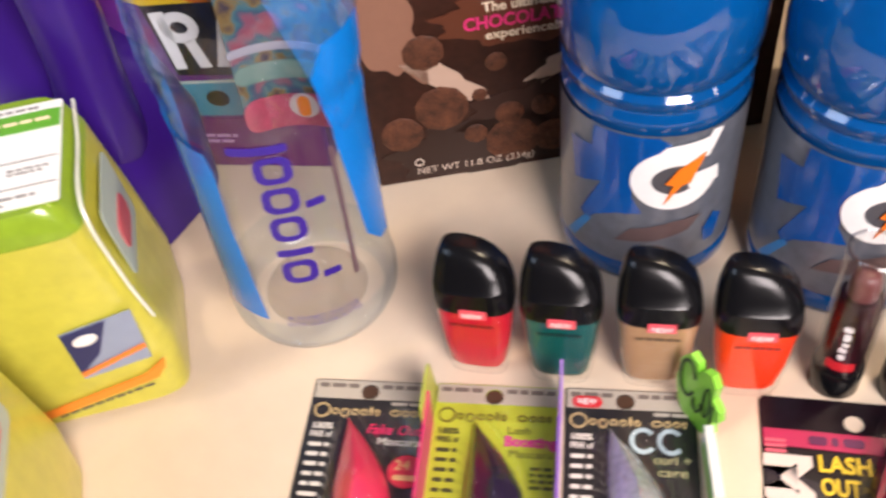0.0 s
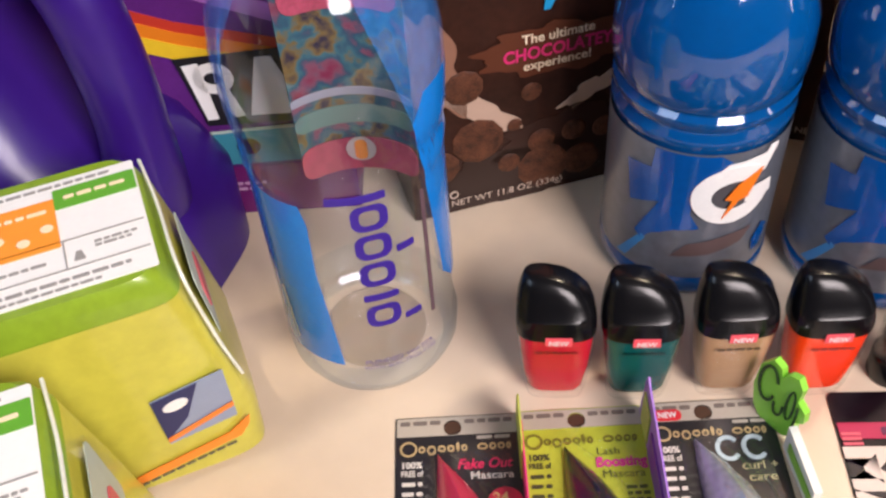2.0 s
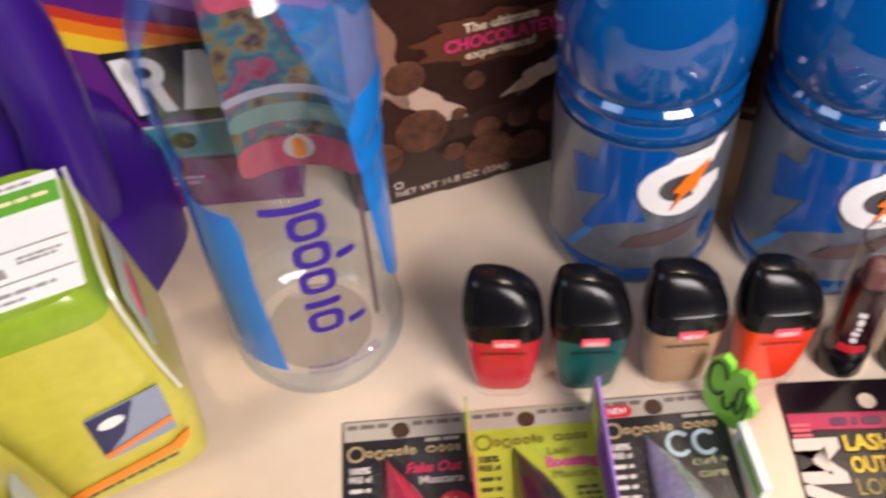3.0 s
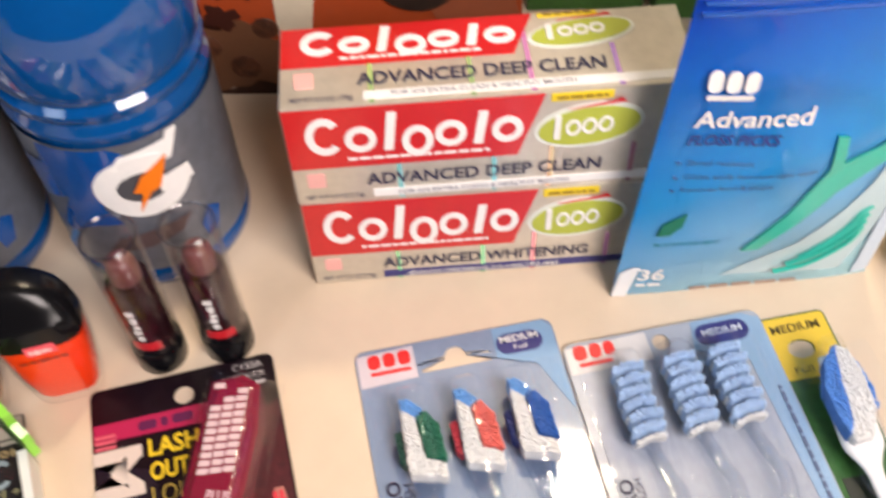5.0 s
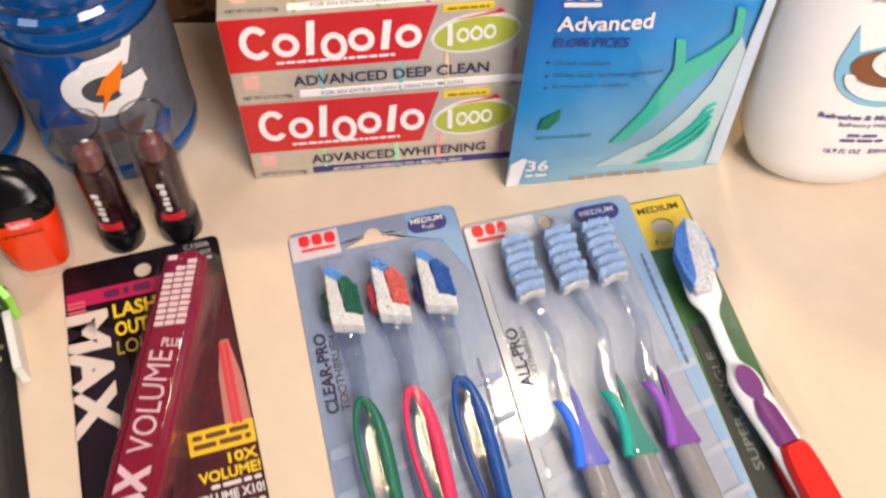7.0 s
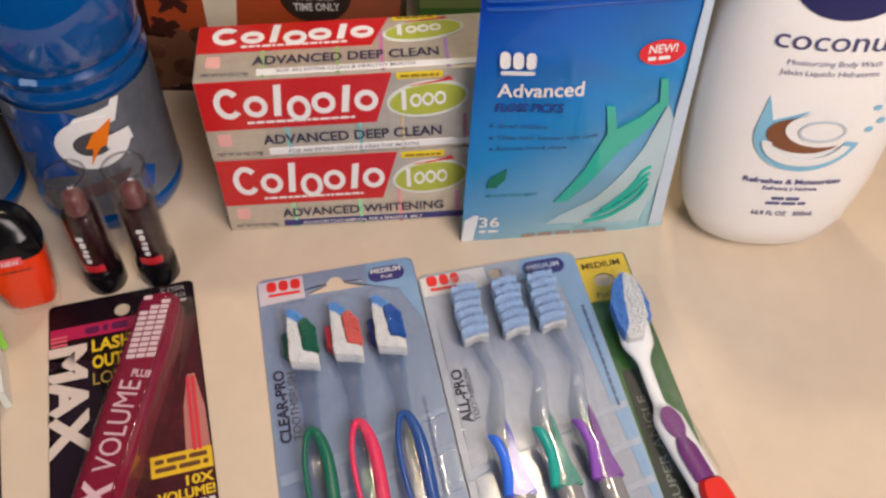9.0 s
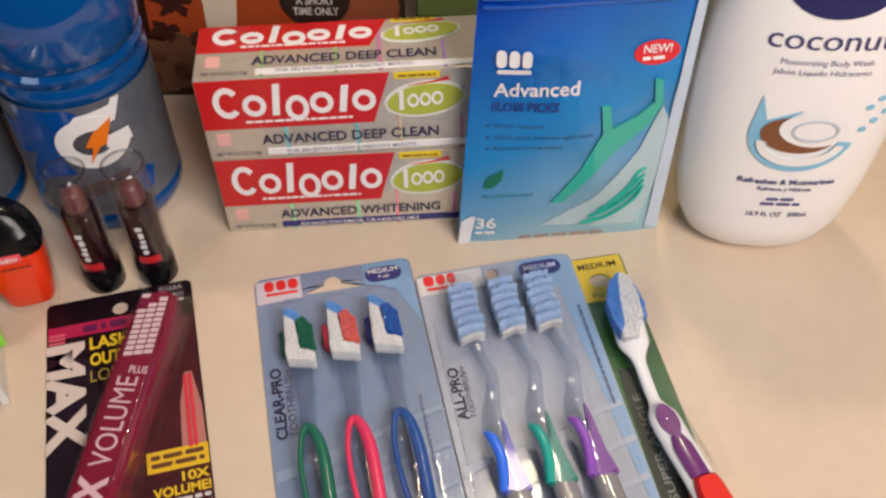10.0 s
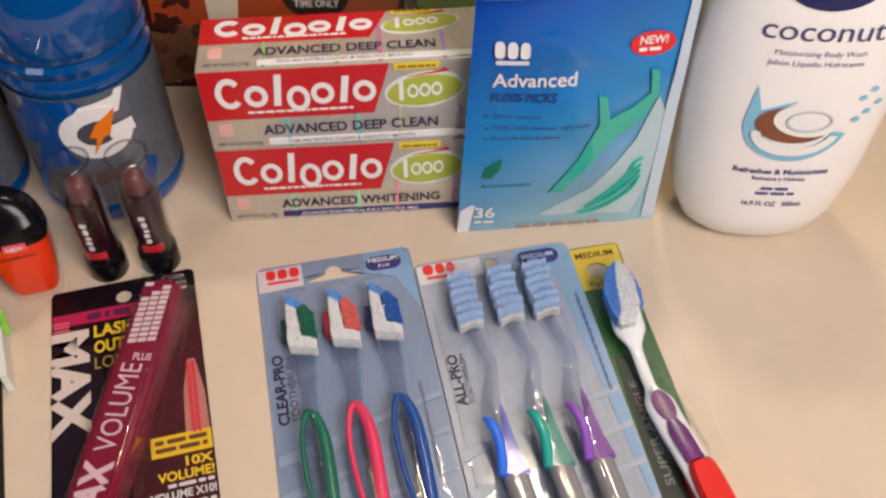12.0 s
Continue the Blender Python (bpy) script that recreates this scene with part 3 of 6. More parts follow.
def nail_polish(m, colour, name, cap_h=0.040):
    ob = thing("nail_polish_bottle", m, name + " nail polish in clear glass with a glossy black cap", "nail polish", "row of nail polish bottles")
    col = mat("nail_lacquer", colour, 0.25, var=0.05, scale=80)
    body = [(0.0, 0, 0, 0.0112, 0.0070, 4.0), (0.0012, 0, 0, 0.0122, 0.0082, 4.0), (0.006, 0, 0, 0.0132, 0.0090, 4.0), (0.019, 0, 0, 0.0148, 0.0099, 3.8), (0.031, 0, 0, 0.0158, 0.0103, 3.6), (0.0400, 0, 0, 0.0161, 0.0104, 3.4)]
    part("glass_bottle", loft_bm(body, 48), M_GLASS, ob, "clear glass body", True).visible_shadow = False
    fill = [(0.0042, 0, 0, 0.0104, 0.0070, 4.0), (0.0070, 0, 0, 0.0118, 0.0080, 4.0), (0.019, 0, 0, 0.0137, 0.0092, 3.8), (0.031, 0, 0, 0.0148, 0.0097, 3.6), (0.0398, 0, 0, 0.0155, 0.0100, 3.4)]
    part("lacquer", loft_bm(fill, 48), col, ob, name + " lacquer", True)
    cap = [(0.0402, 0, 0, 0.0163, 0.0106, 3.4), (0.044, -0.0001, 0, 0.0163, 0.0107, 3.4), (0.0500, -0.0005, 0.0004, 0.0156, 0.0104, 3.3), (0.0506, -0.0006, 0.0007, 0.0154, 0.0100, 3.3), (0.0545, -0.0012, 0.0018, 0.0144, 0.0088, 3.2), (0.0585, -0.0026, 0.0030, 0.0121, 0.0073, 3.0), (0.0610, -0.0042, 0.0038, 0.0096, 0.0062, 2.9), (0.0627, -0.0062, 0.0044, 0.0066, 0.0048, 2.8), (0.0634, -0.0080, 0.0046, 0.0036, 0.0032, 2.6)]
    part("cap", loft_bm(cap, 48), M_CAP, ob, "glossy black sculpted cap", True)
    part("new_sticker", front(outline_bm(rrect(-0.0045, 0.0062, 0.0385, 0.0430, 0.0004)), -0.0107), ink(0.85, 0.10, 0.13), ob, "small red sticker")
    part("sticker_print", front(text_bm("NEW", -0.0030, 0.0393, 0.0026, 0.0078, bold=0.02), -0.0113), WHITE, ob)
    part("name_print", front(word_bars(-0.0085, 0.0085, 0.0335, 0.0012, 7), -0.0106), ink(colour[0] * 0.3, colour[1] * 0.3, colour[2] * 0.3), ob)
    return ob


for x, y, turn, colour, name in ((-0.1895, -0.0535, 8, (0.58, 0.008, 0.030), "coral red"), (-0.1577, -0.0490, 10, (0.0, 0.085, 0.080), "dark teal"),
                                 (-0.1234, -0.0415, 12, (0.42, 0.25, 0.13), "beige shimmer"), (-0.0895, -0.0360, 12, (0.90, 0.045, 0.003), "bright orange")):
    nail_polish(pose(x, y, 0, 0, 0, turn) @ Matrix.Diagonal((0.94, 1, 1, 1)), colour, name)

# ---- lipsticks ----
M_RIM = clear_mat("clear_rim", (0.7, 0.7, 0.72), 0.1)
M_DARKPLUM = mat("dark_plum_plastic", (0.016, 0.004, 0.006), 0.15, var=0.05)


def lipstick(m):
    ob = thing("lipstick", m, "dark plum lipstick under a clear cap, standing on end", "lipstick", "pair of lipsticks")
    part("base", lathe_bm([(0.0088, 0.0), (0.0094, 0.001), (0.0094, 0.0125), (0.0090, 0.0135)], 32), M_CAP, ob, "black base", True)
    part("tube", lathe_bm([(0.0078, 0.0136), (0.0078, 0.050), (0.0070, 0.0515)], 32), M_DARKPLUM, ob, "", True)
    part("bullet", lathe_bm([(0.0052, 0.0516), (0.0052, 0.058), (0.0045, 0.061), (0.0025, 0.0625)], 24), mat("lip_colour", (0.12, 0.038, 0.036), 0.35), ob, "mauve-brown lipstick end", True)
    part("clear_cap", lathe_bm([(0.0094, 0.0137), (0.0094, 0.0735), (0.0084, 0.0735), (0.0084, 0.0140)], 40, False), M_GLASS, ob, "clear plastic cap", True).visible_shadow = False
    part("cap_rim", lathe_bm([(0.0094, 0.0728), (0.0096, 0.0735), (0.0090, 0.0741), (0.0083, 0.0735), (0.0085, 0.0728)], 40, False), M_RIM, ob, "bright rim of the clear cap", True)
    part("red_sticker", wrap(outline_bm(rrect(-0.0045, 0.0055, 0.0165, 0.0208, 0.0004)), 0.0078), ink(0.6, 0.02, 0.03), ob, "small red sticker", True)
    part("brand_print", wrap(bars_bm([(-0.0012, 0.0012, 0.023, 0.0028), (-0.0016, 0.0012, 0.027, 0.0024), (-0.0010, 0.0014, 0.0305, 0.0018), (-0.0012, 0.0012, 0.0335, 0.004), (-0.0018, 0.0012, 0.0385, 0.0026)]), 0.0078), WHITE, ob, "", True)
    return ob


lipstick(pose(-0.0573, -0.0268, 0, 0, 0, -8))
lipstick(pose(-0.0325, -0.0240, 0, 0, 0, 2))


# ---- cartons at the back ----
M_CHOC = mat("chocolate_print", (0.030, 0.010, 0.006), 0.42, var=0.55, scale=26, coat=0.05, spec=0.35)
M_COCOA = mat("cocoa_ball_print", (0.080, 0.027, 0.012), 0.6, var=0.9, scale=160, bump=0.6, bscale=380)
M_MILK = ink(0.48, 0.34, 0.26)


def carton(name, m, w, d, h, material, label, category):
    ob = thing(name, m, label, category)
    part("box", box_bm(0, w, 0, d, 0, h, 0.0008), material, ob)
    part("flap_seam", box_bm(0.001, w - 0.001, d * 0.48, d * 0.52, h, h + 0.0006), ink(0.2, 0.16, 0.12), ob)
    return ob


def printed(name, ob, bm, material, y=0.0, label=""):
    return part(name, front(bm, -y), material, ob, label)


def splash(cx, cy, a, b, waves, depth, turn=0.0, n=72, phase=0.0):
    """An uneven splash outline."""
    pts = []
    for k in range(n):
        g = 2 * math.pi * k / n
        r = 1 + depth * math.sin(waves * g + phase) + depth * 0.5 * math.sin((waves * 2 + 1) * g + 1.3 + phase)
        pts.append((a * r * math.cos(g), b * r * math.sin(g)))
    c, s = math.cos(radians(turn)), math.sin(radians(turn))
    return [(cx + x * c - y * s, cy + x * s + y * c) for x, y in pts]


def chocolate_front(ob, w):
    printed("milk_splash", ob, outline_bm(splash(0.036, 0.056, 0.020, 0.006, 4, 0.16, -38)), M_MILK)
    printed("milk_splash", ob, outline_bm(splash(0.012, 0.088, 0.013, 0.030, 4, 0.16, 20)), ink(0.26, 0.13, 0.085))
    printed("milk_splash", ob, outline_bm(splash(0.086, 0.056, 0.014, 0.0045, 5, 0.2, 28)), M_MILK)
    printed("chocolate_wave", ob, outline_bm(splash(0.052, 0.016, 0.044, 0.017, 7, 0.10, 2)), ink(0.022, 0.008, 0.005))
    printed("chocolate_wave", ob, outline_bm(splash(0.076, 0.034, 0.034, 0.014, 6, 0.12, 5)), ink(0.030, 0.010, 0.006))
    for x, z, r in ((0.027, 0.0727, 0.0092), (0.0325, 0.0415, 0.0125), (0.0135, 0.0300, 0.010), (0.058, 0.0625, 0.0050), (0.050, 0.046, 0.0035), (0.064, 0.0170, 0.0130), (0.083, 0.0160, 0.0095), (0.063, 0.0330, 0.0068),
                    (0.079, 0.0350, 0.0062), (0.094, 0.033, 0.006), (0.047, 0.024, 0.0055), (0.105, 0.024, 0.009), (0.118, 0.040, 0.008), (0.135, 0.022, 0.010), (0.152, 0.045, 0.009), (0.166, 0.020, 0.011)):
        dome = bmesh.new()
        bmesh.ops.create_icosphere(dome, subdivisions=2, radius=1)
        dome.transform(Matrix.Translation((x, z, 0)) @ Matrix.Diagonal((r, r, 0.0007, 1)))
        printed("cocoa_ball", ob, dome, M_COCOA, 0.0006)
    printed("flavour_splash", ob, outline_bm(splash(0.070, 0.0835, 0.036, 0.0125, 9, 0.10, -4)), ink(0.10, 0.030, 0.014), 0.0008)
    printed("flavour_line", ob, text_bm("The ultimate", 0.0533, 0.0888, 0.0046, 0.033, bold=0.02), ink(0.75, 0.62, 0.45), 0.0013)
    printed("flavour_word", ob, text_bm("CHOCOLATEY", 0.0450, 0.0808, 0.0060, 0.050, bold=0.03), ink(0.62, 0.03, 0.16), 0.0013, "bright pink lettering")
    printed("flavour_line", ob, text_bm("experience!", 0.0540, 0.0752, 0.0044, 0.031, bold=0.02), ink(0.75, 0.62, 0.45), 0.0013)
    printed("blue_mark", ob, outline_bm([(0.063, 0.1035), (0.066, 0.1035), (0.070, 0.112), (0.064, 0.110)]), ink(0.02, 0.35, 0.7), 0.0008)
    printed("net_weight", ob, text_bm("NET WT 11.8 OZ (334g)", 0.0182, 0.0052, 0.0038, 0.0555), ink(0.6, 0.5, 0.42), 0.0010)
    printed("seal", ob, ring_bm(0.0195, 0.0125, 0.0022, 0.0022, 0.0005), ink(0.6, 0.5, 0.42), 0.0010)
    printed("brand_panel", ob, outline_bm(splash(0.095, 0.19, 0.075, 0.045, 6, 0.05)), ink(0.6, 0.1, 0.02), 0.0008)


cer = carton("cereal_box", pose(-0.2660, 0.0290, 0, 0, 0, 28), 0.186, 0.055, 0.285, M_CHOC, "dark brown chocolate cereal box with printed cocoa balls", "cereal box")
chocolate_front(cer, 0.186)

cer2 = carton("cereal_box", pose(-0.0945, 0.1130, 0, 0, 0, -5), 0.186, 0.055, 0.285, M_CHOC, "brown and orange chocolate cereal box with a dark badge", "cereal box")
printed("net_weight", cer2, text_bm("NET WT 11.8 OZ (334g)", 0.004, 0.0052, 0.0038, 0.0555), ink(0.6, 0.5, 0.42))
printed("orange_panel", cer2, outline_bm([(0.052, 0.045), (0.075, 0.030), (0.125, 0.034), (0.186, 0.028), (0.186, 0.19), (0.060, 0.19)]), ink(0.34, 0.055, 0.014))
printed("cream_stripe", cer2, outline_bm([(0.083, 0.030), (0.097, 0.034), (0.104, 0.080), (0.106, 0.19), (0.085, 0.19), (0.084, 0.08)]), ink(0.62, 0.55, 0.42), 0.0005)
printed("yellow_ray", cer2, outline_bm([(0.067, 0.086), (0.077, 0.10), (0.075, 0.19), (0.058, 0.19)]), ink(0.75, 0.42, 0.02), 0.0005)
printed("yellow_ray", cer2, outline_bm([(0.108, 0.095), (0.120, 0.105), (0.140, 0.19), (0.118, 0.19)]), ink(0.75, 0.42, 0.02), 0.0005)
printed("milk_splash", cer2, outline_bm(splash(0.165, 0.112, 0.027, 0.026, 6, 0.12)), ink(0.75, 0.70, 0.63), 0.0006)
printed("caramel_wave", cer2, outline_bm(splash(0.166, 0.058, 0.020, 0.028, 5, 0.1, 8)), ink(0.28, 0.075, 0.035), 0.0007)
printed("chocolate_wave", cer2, outline_bm(splash(0.062, 0.024, 0.030, 0.018, 6, 0.14)), ink(0.14, 0.06, 0.03), 0.0007)
printed("chocolate_drip", cer2, outline_bm(splash(0.068, 0.064, 0.0085, 0.0070, 5, 0.35)), ink(0.045, 0.012, 0.008), 0.001)
printed("chocolate_drip", cer2, outline_bm(splash(0.060, 0.046, 0.0075, 0.0058, 4, 0.25)), ink(0.045, 0.012, 0.008), 0.001)
for x, z, r in ((0.078, 0.040, 0.006), (0.052, 0.030, 0.006), (0.066, 0.018, 0.007), (0.046, 0.014, 0.007), (0.158, 0.103, 0.009), (0.025, 0.04, 0.011), (0.015, 0.09, 0.012), (0.04, 0.12, 0.012)):
    dome = bmesh.new()
    bmesh.ops.create_icosphere(dome, subdivisions=2, radius=1)
    dome.transform(Matrix.Translation((x, z, 0)) @ Matrix.Diagonal((r, r, 0.0008, 1)))
    printed("cocoa_ball", cer2, dome, M_COCOA, 0.001)
printed("dark_badge", cer2, outline_bm(oval(0.143, 0.068, 0.0185, 0.0185)), ink(0.025, 0.015, 0.012), 0.0014, "round black badge")
for i, line in enumerate(("MADE WITH", "FOR", "A SHORT", "TIME ONLY")):
    if i:
        printed("badge_print", cer2, text_bm(line, 0.143, 0.0775 - 0.0066 * i, 0.0046, (0, 0.010, 0.020, 0.024)[i], "CENTER", bold=0.02), ink(0.6, 0.57, 0.52), 0.0019)
printed("badge_print", cer2, bars_bm([(0.132, 0.154, 0.0778, 0.0036)]), ink(0.6, 0.57, 0.52), 0.0019)

M_PURPLE_CARD = mat("purple_card", (0.10, 0.016, 0.17), 0.4, var=0.15, coat=0.2)
rain = carton("cereal_box", pose(-0.4550, -0.0010, 0, 0, 0, 13), 0.165, 0.05, 0.25, M_PURPLE_CARD, "purple cereal box with a rainbow band and white block mark", "cereal box")
for i, (c, z) in enumerate((((0.5, 0.04, 0.02), 0.117), ((0.72, 0.2, 0.01), 0.112), ((0.75, 0.5, 0.02), 0.106))):
    printed("rainbow_band", rain, outline_bm([(0.06, z + 0.010 - 0.001 * i), (0.10, z - 0.006), (0.16, z - 0.022), (0.16, z - 0.030), (0.10, z - 0.014), (0.06, z)]), ink(*c), 0.0004 * i)
printed("lilac_ray", rain, outline_bm([(0.10, 0.125), (0.16, 0.100), (0.16, 0.108), (0.11, 0.13)]), ink(0.32, 0.12, 0.42))
printed("mark_outline", rain, outline_bm([(0.0955, 0.0935), (0.163, 0.0975), (0.163, 0.0575), (0.103, 0.0570)]), BLACK, 0.0014)
printed("mark_block", rain, merge(ring_bm(0.1105, 0.0828, 0.0088, 0.0080, 0.0048), outline_bm([(0.0985, 0.0900), (0.1055, 0.0910), (0.1085, 0.0610), (0.1035, 0.0605)]), outline_bm([(0.1105, 0.0765), (0.1160, 0.0765), (0.1205, 0.0620), (0.1150, 0.0615)]),
        outline_bm([(0.130, 0.0925), (0.137, 0.0925), (0.148, 0.062), (0.123, 0.062)])), WHITE, 0.0019, "white block brand mark")
printed("teal_band", rain, outline_bm([(0.07, 0.050), (0.163, 0.0545), (0.163, 0.034), (0.07, 0.032)]), ink(0.05, 0.26, 0.36), 0.0006)
printed("teal_line", rain, outline_bm([(0.07, 0.0500), (0.163, 0.0545), (0.163, 0.0560), (0.07, 0.0513)]), ink(0.45, 0.55, 0.5), 0.0011)
printed("dark_oval", rain, outline_bm(oval(0.118, 0.0435, 0.0055, 0.0045)), BLACK, 0.0012)
printed("magenta_panel", rain, outline_bm(rrect(0.002, 0.163, 0.002, 0.031, 0.001)), ink(0.14, 0.012, 0.13), 0.0006)
printed("small_print", rain, merge(word_bars(0.085, 0.122, 0.020, 0.0016, 4), word_bars(0.085, 0.120, 0.0165, 0.0016, 5)), ink(0.5, 0.3, 0.5), 0.0011)
printed("title", rain, bars_bm([(0.100, 0.112, 0.124, 0.0045), (0.116, 0.124, 0.124, 0.0045)]), WHITE, 0.0006)

M_GREEN_CARD = mat("green_card", (0.035, 0.12, 0.018), 0.4, var=0.3, coat=0.2)
green = carton("green_carton", pose(0.1020, 0.1520, 0, 0, 0, -4), 0.0560, 0.05, 0.16, M_GREEN_CARD, "dark green carton with a yellow-green band behind the toothpaste", "carton")
printed("yellow_band", green, outline_bm(rrect(0.001, 0.055, 0.040, 0.050, 0.001)), ink(0.45, 0.42, 0.05))
printed("dark_band", green, outline_bm(rrect(0.001, 0.055, 0.016, 0.038, 0.001)), ink(0.14, 0.19, 0.06))
green2 = carton("green_carton", pose(0.1610, 0.1400, 0, 0, 0, -4), 0.12, 0.05, 0.18, M_GREEN_CARD, "green carton with a light green round print", "carton")
printed("light_green_disc", green2, outline_bm(oval(0.020, 0.060, 0.028, 0.030)), ink(0.12, 0.42, 0.12))

# ---- detergent jug ----
M_JUG = mat("purple_plastic", (0.030, 0.006, 0.16), 0.34, var=0.05, scale=20, sss=0.04, coat=0.08)
jug = thing("detergent_jug", pose(-0.4230, -0.0150, 0, 0, 0, -8), "purple plastic detergent jug with a moulded handle", "detergent jug")
part("body", loft_bm([(0.0, 0, 0, 0.076, 0.046, 4), (0.004, 0, 0, 0.081, 0.052, 4), (0.045, 0, 0, 0.081, 0.053, 4), (0.070, -0.008, 0.001, 0.072, 0.052, 3.6), (0.090, -0.022, 0.003, 0.056, 0.048, 3.2), (0.13, -0.032, 0.004, 0.046, 0.044, 3), (0.18, -0.036, 0.004, 0.042, 0.042, 2.6), (0.215, -0.036, 0.004, 0.034, 0.036, 2.2), (0.235, -0.036, 0.004, 0.026, 0.028, 2)], 56), M_JUG, jug, "", True)
hp = smooth_line([(0.050, 0.0, 0.028), (0.060, -0.002, 0.055), (0.064, -0.002, 0.085), (0.063, 0.0, 0.120), (0.055, 0.002, 0.155), (0.036, 0.004, 0.182), (0.005, 0.004, 0.196), (-0.02, 0.004, 0.20)], 6)
part("handle", tube_bm(hp, [0.020 - 0.006 * min(1, i / 14) for i in range(len(hp))], 18), M_JUG, jug, "moulded purple handle", True)
part("cap", lathe_bm([(0.027, 0.236), (0.029, 0.238), (0.029, 0.268), (0.026, 0.272)], 32), mat("jug_cap_plastic", (0.6, 0.55, 0.7), 0.35), jug, "pale screw cap", True).location = (-0.036, 0.004, 0)

# ---- pad packs ----
M_PACK = mat("lime_film", (0.52, 0.49, 0.06), 0.28, var=0.14, scale=16, bump=0.5, bscale=40, coat=0.4)
M_PACK_TOP = mat("green_film", (0.22, 0.34, 0.02), 0.28, var=0.12, scale=30, bump=0.4, bscale=60, coat=0.4)
M_PAPER = mat("white_print", (0.80, 0.79, 0.75), 0.35, var=0.03, scale=60, bump=0.15, bscale=90)
NAVYB = ink(0.02, 0.025, 0.10)


def pad_pack(m, label, w=0.115, d=0.070, h=0.108):
    ob = thing("pad_pack", m, label, "pad pack", "lime green packs")
    x0, y0 = -w, 0.0
    cx, cy = -w / 2, d / 2
    def rim(z, inset, right=0.0, p=9):
        return (z, cx - right / 2, cy, w / 2 - inset - right / 2, d / 2 - inset * 0.6, p)
    bm = loft_bm([rim(0.0, 0.005, -0.002), rim(0.003, 0.0, -0.003), rim(0.03, -0.001, -0.003), rim(h * 0.6, 0.0, 0.002, 10), rim(h - 0.012, 0.001, 0.007, 11)], 72)
    part("film_wrap", bm, M_PACK, ob, "lime green plastic film, slightly creased", True)
    bm = loft_bm([rim(h - 0.0118, 0.001, 0.007, 11), rim(h - 0.003, 0.003, 0.009, 12), rim(h, 0.006, 0.009, 12)], 72)
    part("top_film", bm, M_PACK_TOP, ob, "darker green film round the top", True)
    top = Matrix.Translation((0, 0, h))
    part("top_label", onto(outline_bm(rrect(-w + 0.012, -0.012, 0.007, d - 0.008, 0.001)), top), M_PAPER, ob, "white printed panel on the top")
    t2 = Matrix.Translation((0, 0, h + 0.0005))
    part("green_field", onto(outline_bm(rrect(-0.0405, -0.0125, 0.0465, 0.0565, 0.0005)), t2), ink(0.12, 0.36, 0.03), ob)
    part("orange_field", onto(outline_bm(rrect(-0.075, -0.0405, 0.028, 0.0525, 0.0005)), t2), ink(0.85, 0.30, 0.03), ob)
    t3 = Matrix.Translation((0, 0, h + 0.0010))
    dots = [outline_bm(oval(-0.068 + 0.008 * i, 0.034 + 0.004 * (i % 2), 0.0022, 0.0018, 14)) for i in range(4)]
    part("field_print", onto(merge(word_bars(-0.073, -0.043, 0.046, 0.0016, 2), word_bars(-0.037, -0.016, 0.0505, 0.0016, 3), *dots), t3), ink(0.85, 0.7, 0.45), ob)
    lines = [outline_bm([(-0.09, y), (-0.013, y), (-0.013, y + 0.0004), (-0.09, y + 0.0004)]) for y in (0.0300, 0.0165)]
    lines += [outline_bm([(-0.0400, 0.0165), (-0.0396, 0.0165), (-0.0396, 0.030), (-0.04, 0.030)]), word_bars(-0.095, -0.02, 0.0585, 0.0012, 5), word_bars(-0.095, -0.02, 0.0115, 0.0014, 6), word_bars(-0.095, -0.03, 0.0085, 0.0010, 16), word_bars(-0.030, -0.016, 0.0255, 0.0010, 7), word_bars(-0.030, -0.018, 0.0235, 0.0010, 8), word_bars(-0.062, -0.046, 0.0215, 0.0012, 9)]
    lines.append(outline_bm([(-0.0372, 0.0195), (-0.0335, 0.0195), (-0.0345, 0.0235), (-0.0362, 0.0235)]))
    part("top_print", onto(merge(*lines), t2), ink(0.30, 0.29, 0.27), ob)
    # front
    part("logo_panel", front(outline_bm([(-0.0320, 0.0535), (-0.0048, 0.0585), (-0.0050, 0.0310), (-0.0312, 0.0270)]), -0.0012), ink(0.26, 0.31, 0.42), ob, "navy and grey logo panel")
    part("logo_wedge", front(outline_bm([(-0.0318, 0.0533), (-0.0145, 0.0565), (-0.0215, 0.0400), (-0.0312, 0.0300)]), -0.0017), NAVYB, ob)
    part("logo_oval", front(outline_bm(oval(-0.0240, 0.0490, 0.0048, 0.0026, turn=14)), -0.0022), WHITE, ob)
    part("logo_stripe", front(outline_bm([(-0.0310, 0.0315), (-0.0050, 0.0405), (-0.0050, 0.0380), (-0.0310, 0.0290)]), -0.0021), ink(0.8, 0.22, 0.03), ob)
    part("orange_stripe", front(outline_bm([(-0.105, 0.0045), (-0.050, 0.0130), (-0.010, 0.0215), (-0.0010, 0.0285), (-0.0020, 0.0235), (-0.0060, 0.0180), (-0.050, 0.0085), (-0.105, 0.000)]), -0.0012), ink(0.85, 0.25, 0.02), ob, "orange printed stripe")
    part("front_print", front(onto(word_bars(-0.048, -0.008, 0.0, 0.0012, 11), Matrix.Translation((0, 0.0155, 0)) @ Matrix.Rotation(radians(10), 4, "Z")), -0.0012), ink(0.1, 0.1, 0.06), ob)
    # folded seam down the side, with printed colours showing
    side = Matrix.Rotation(radians(90), 4, "Z") @ FRONT
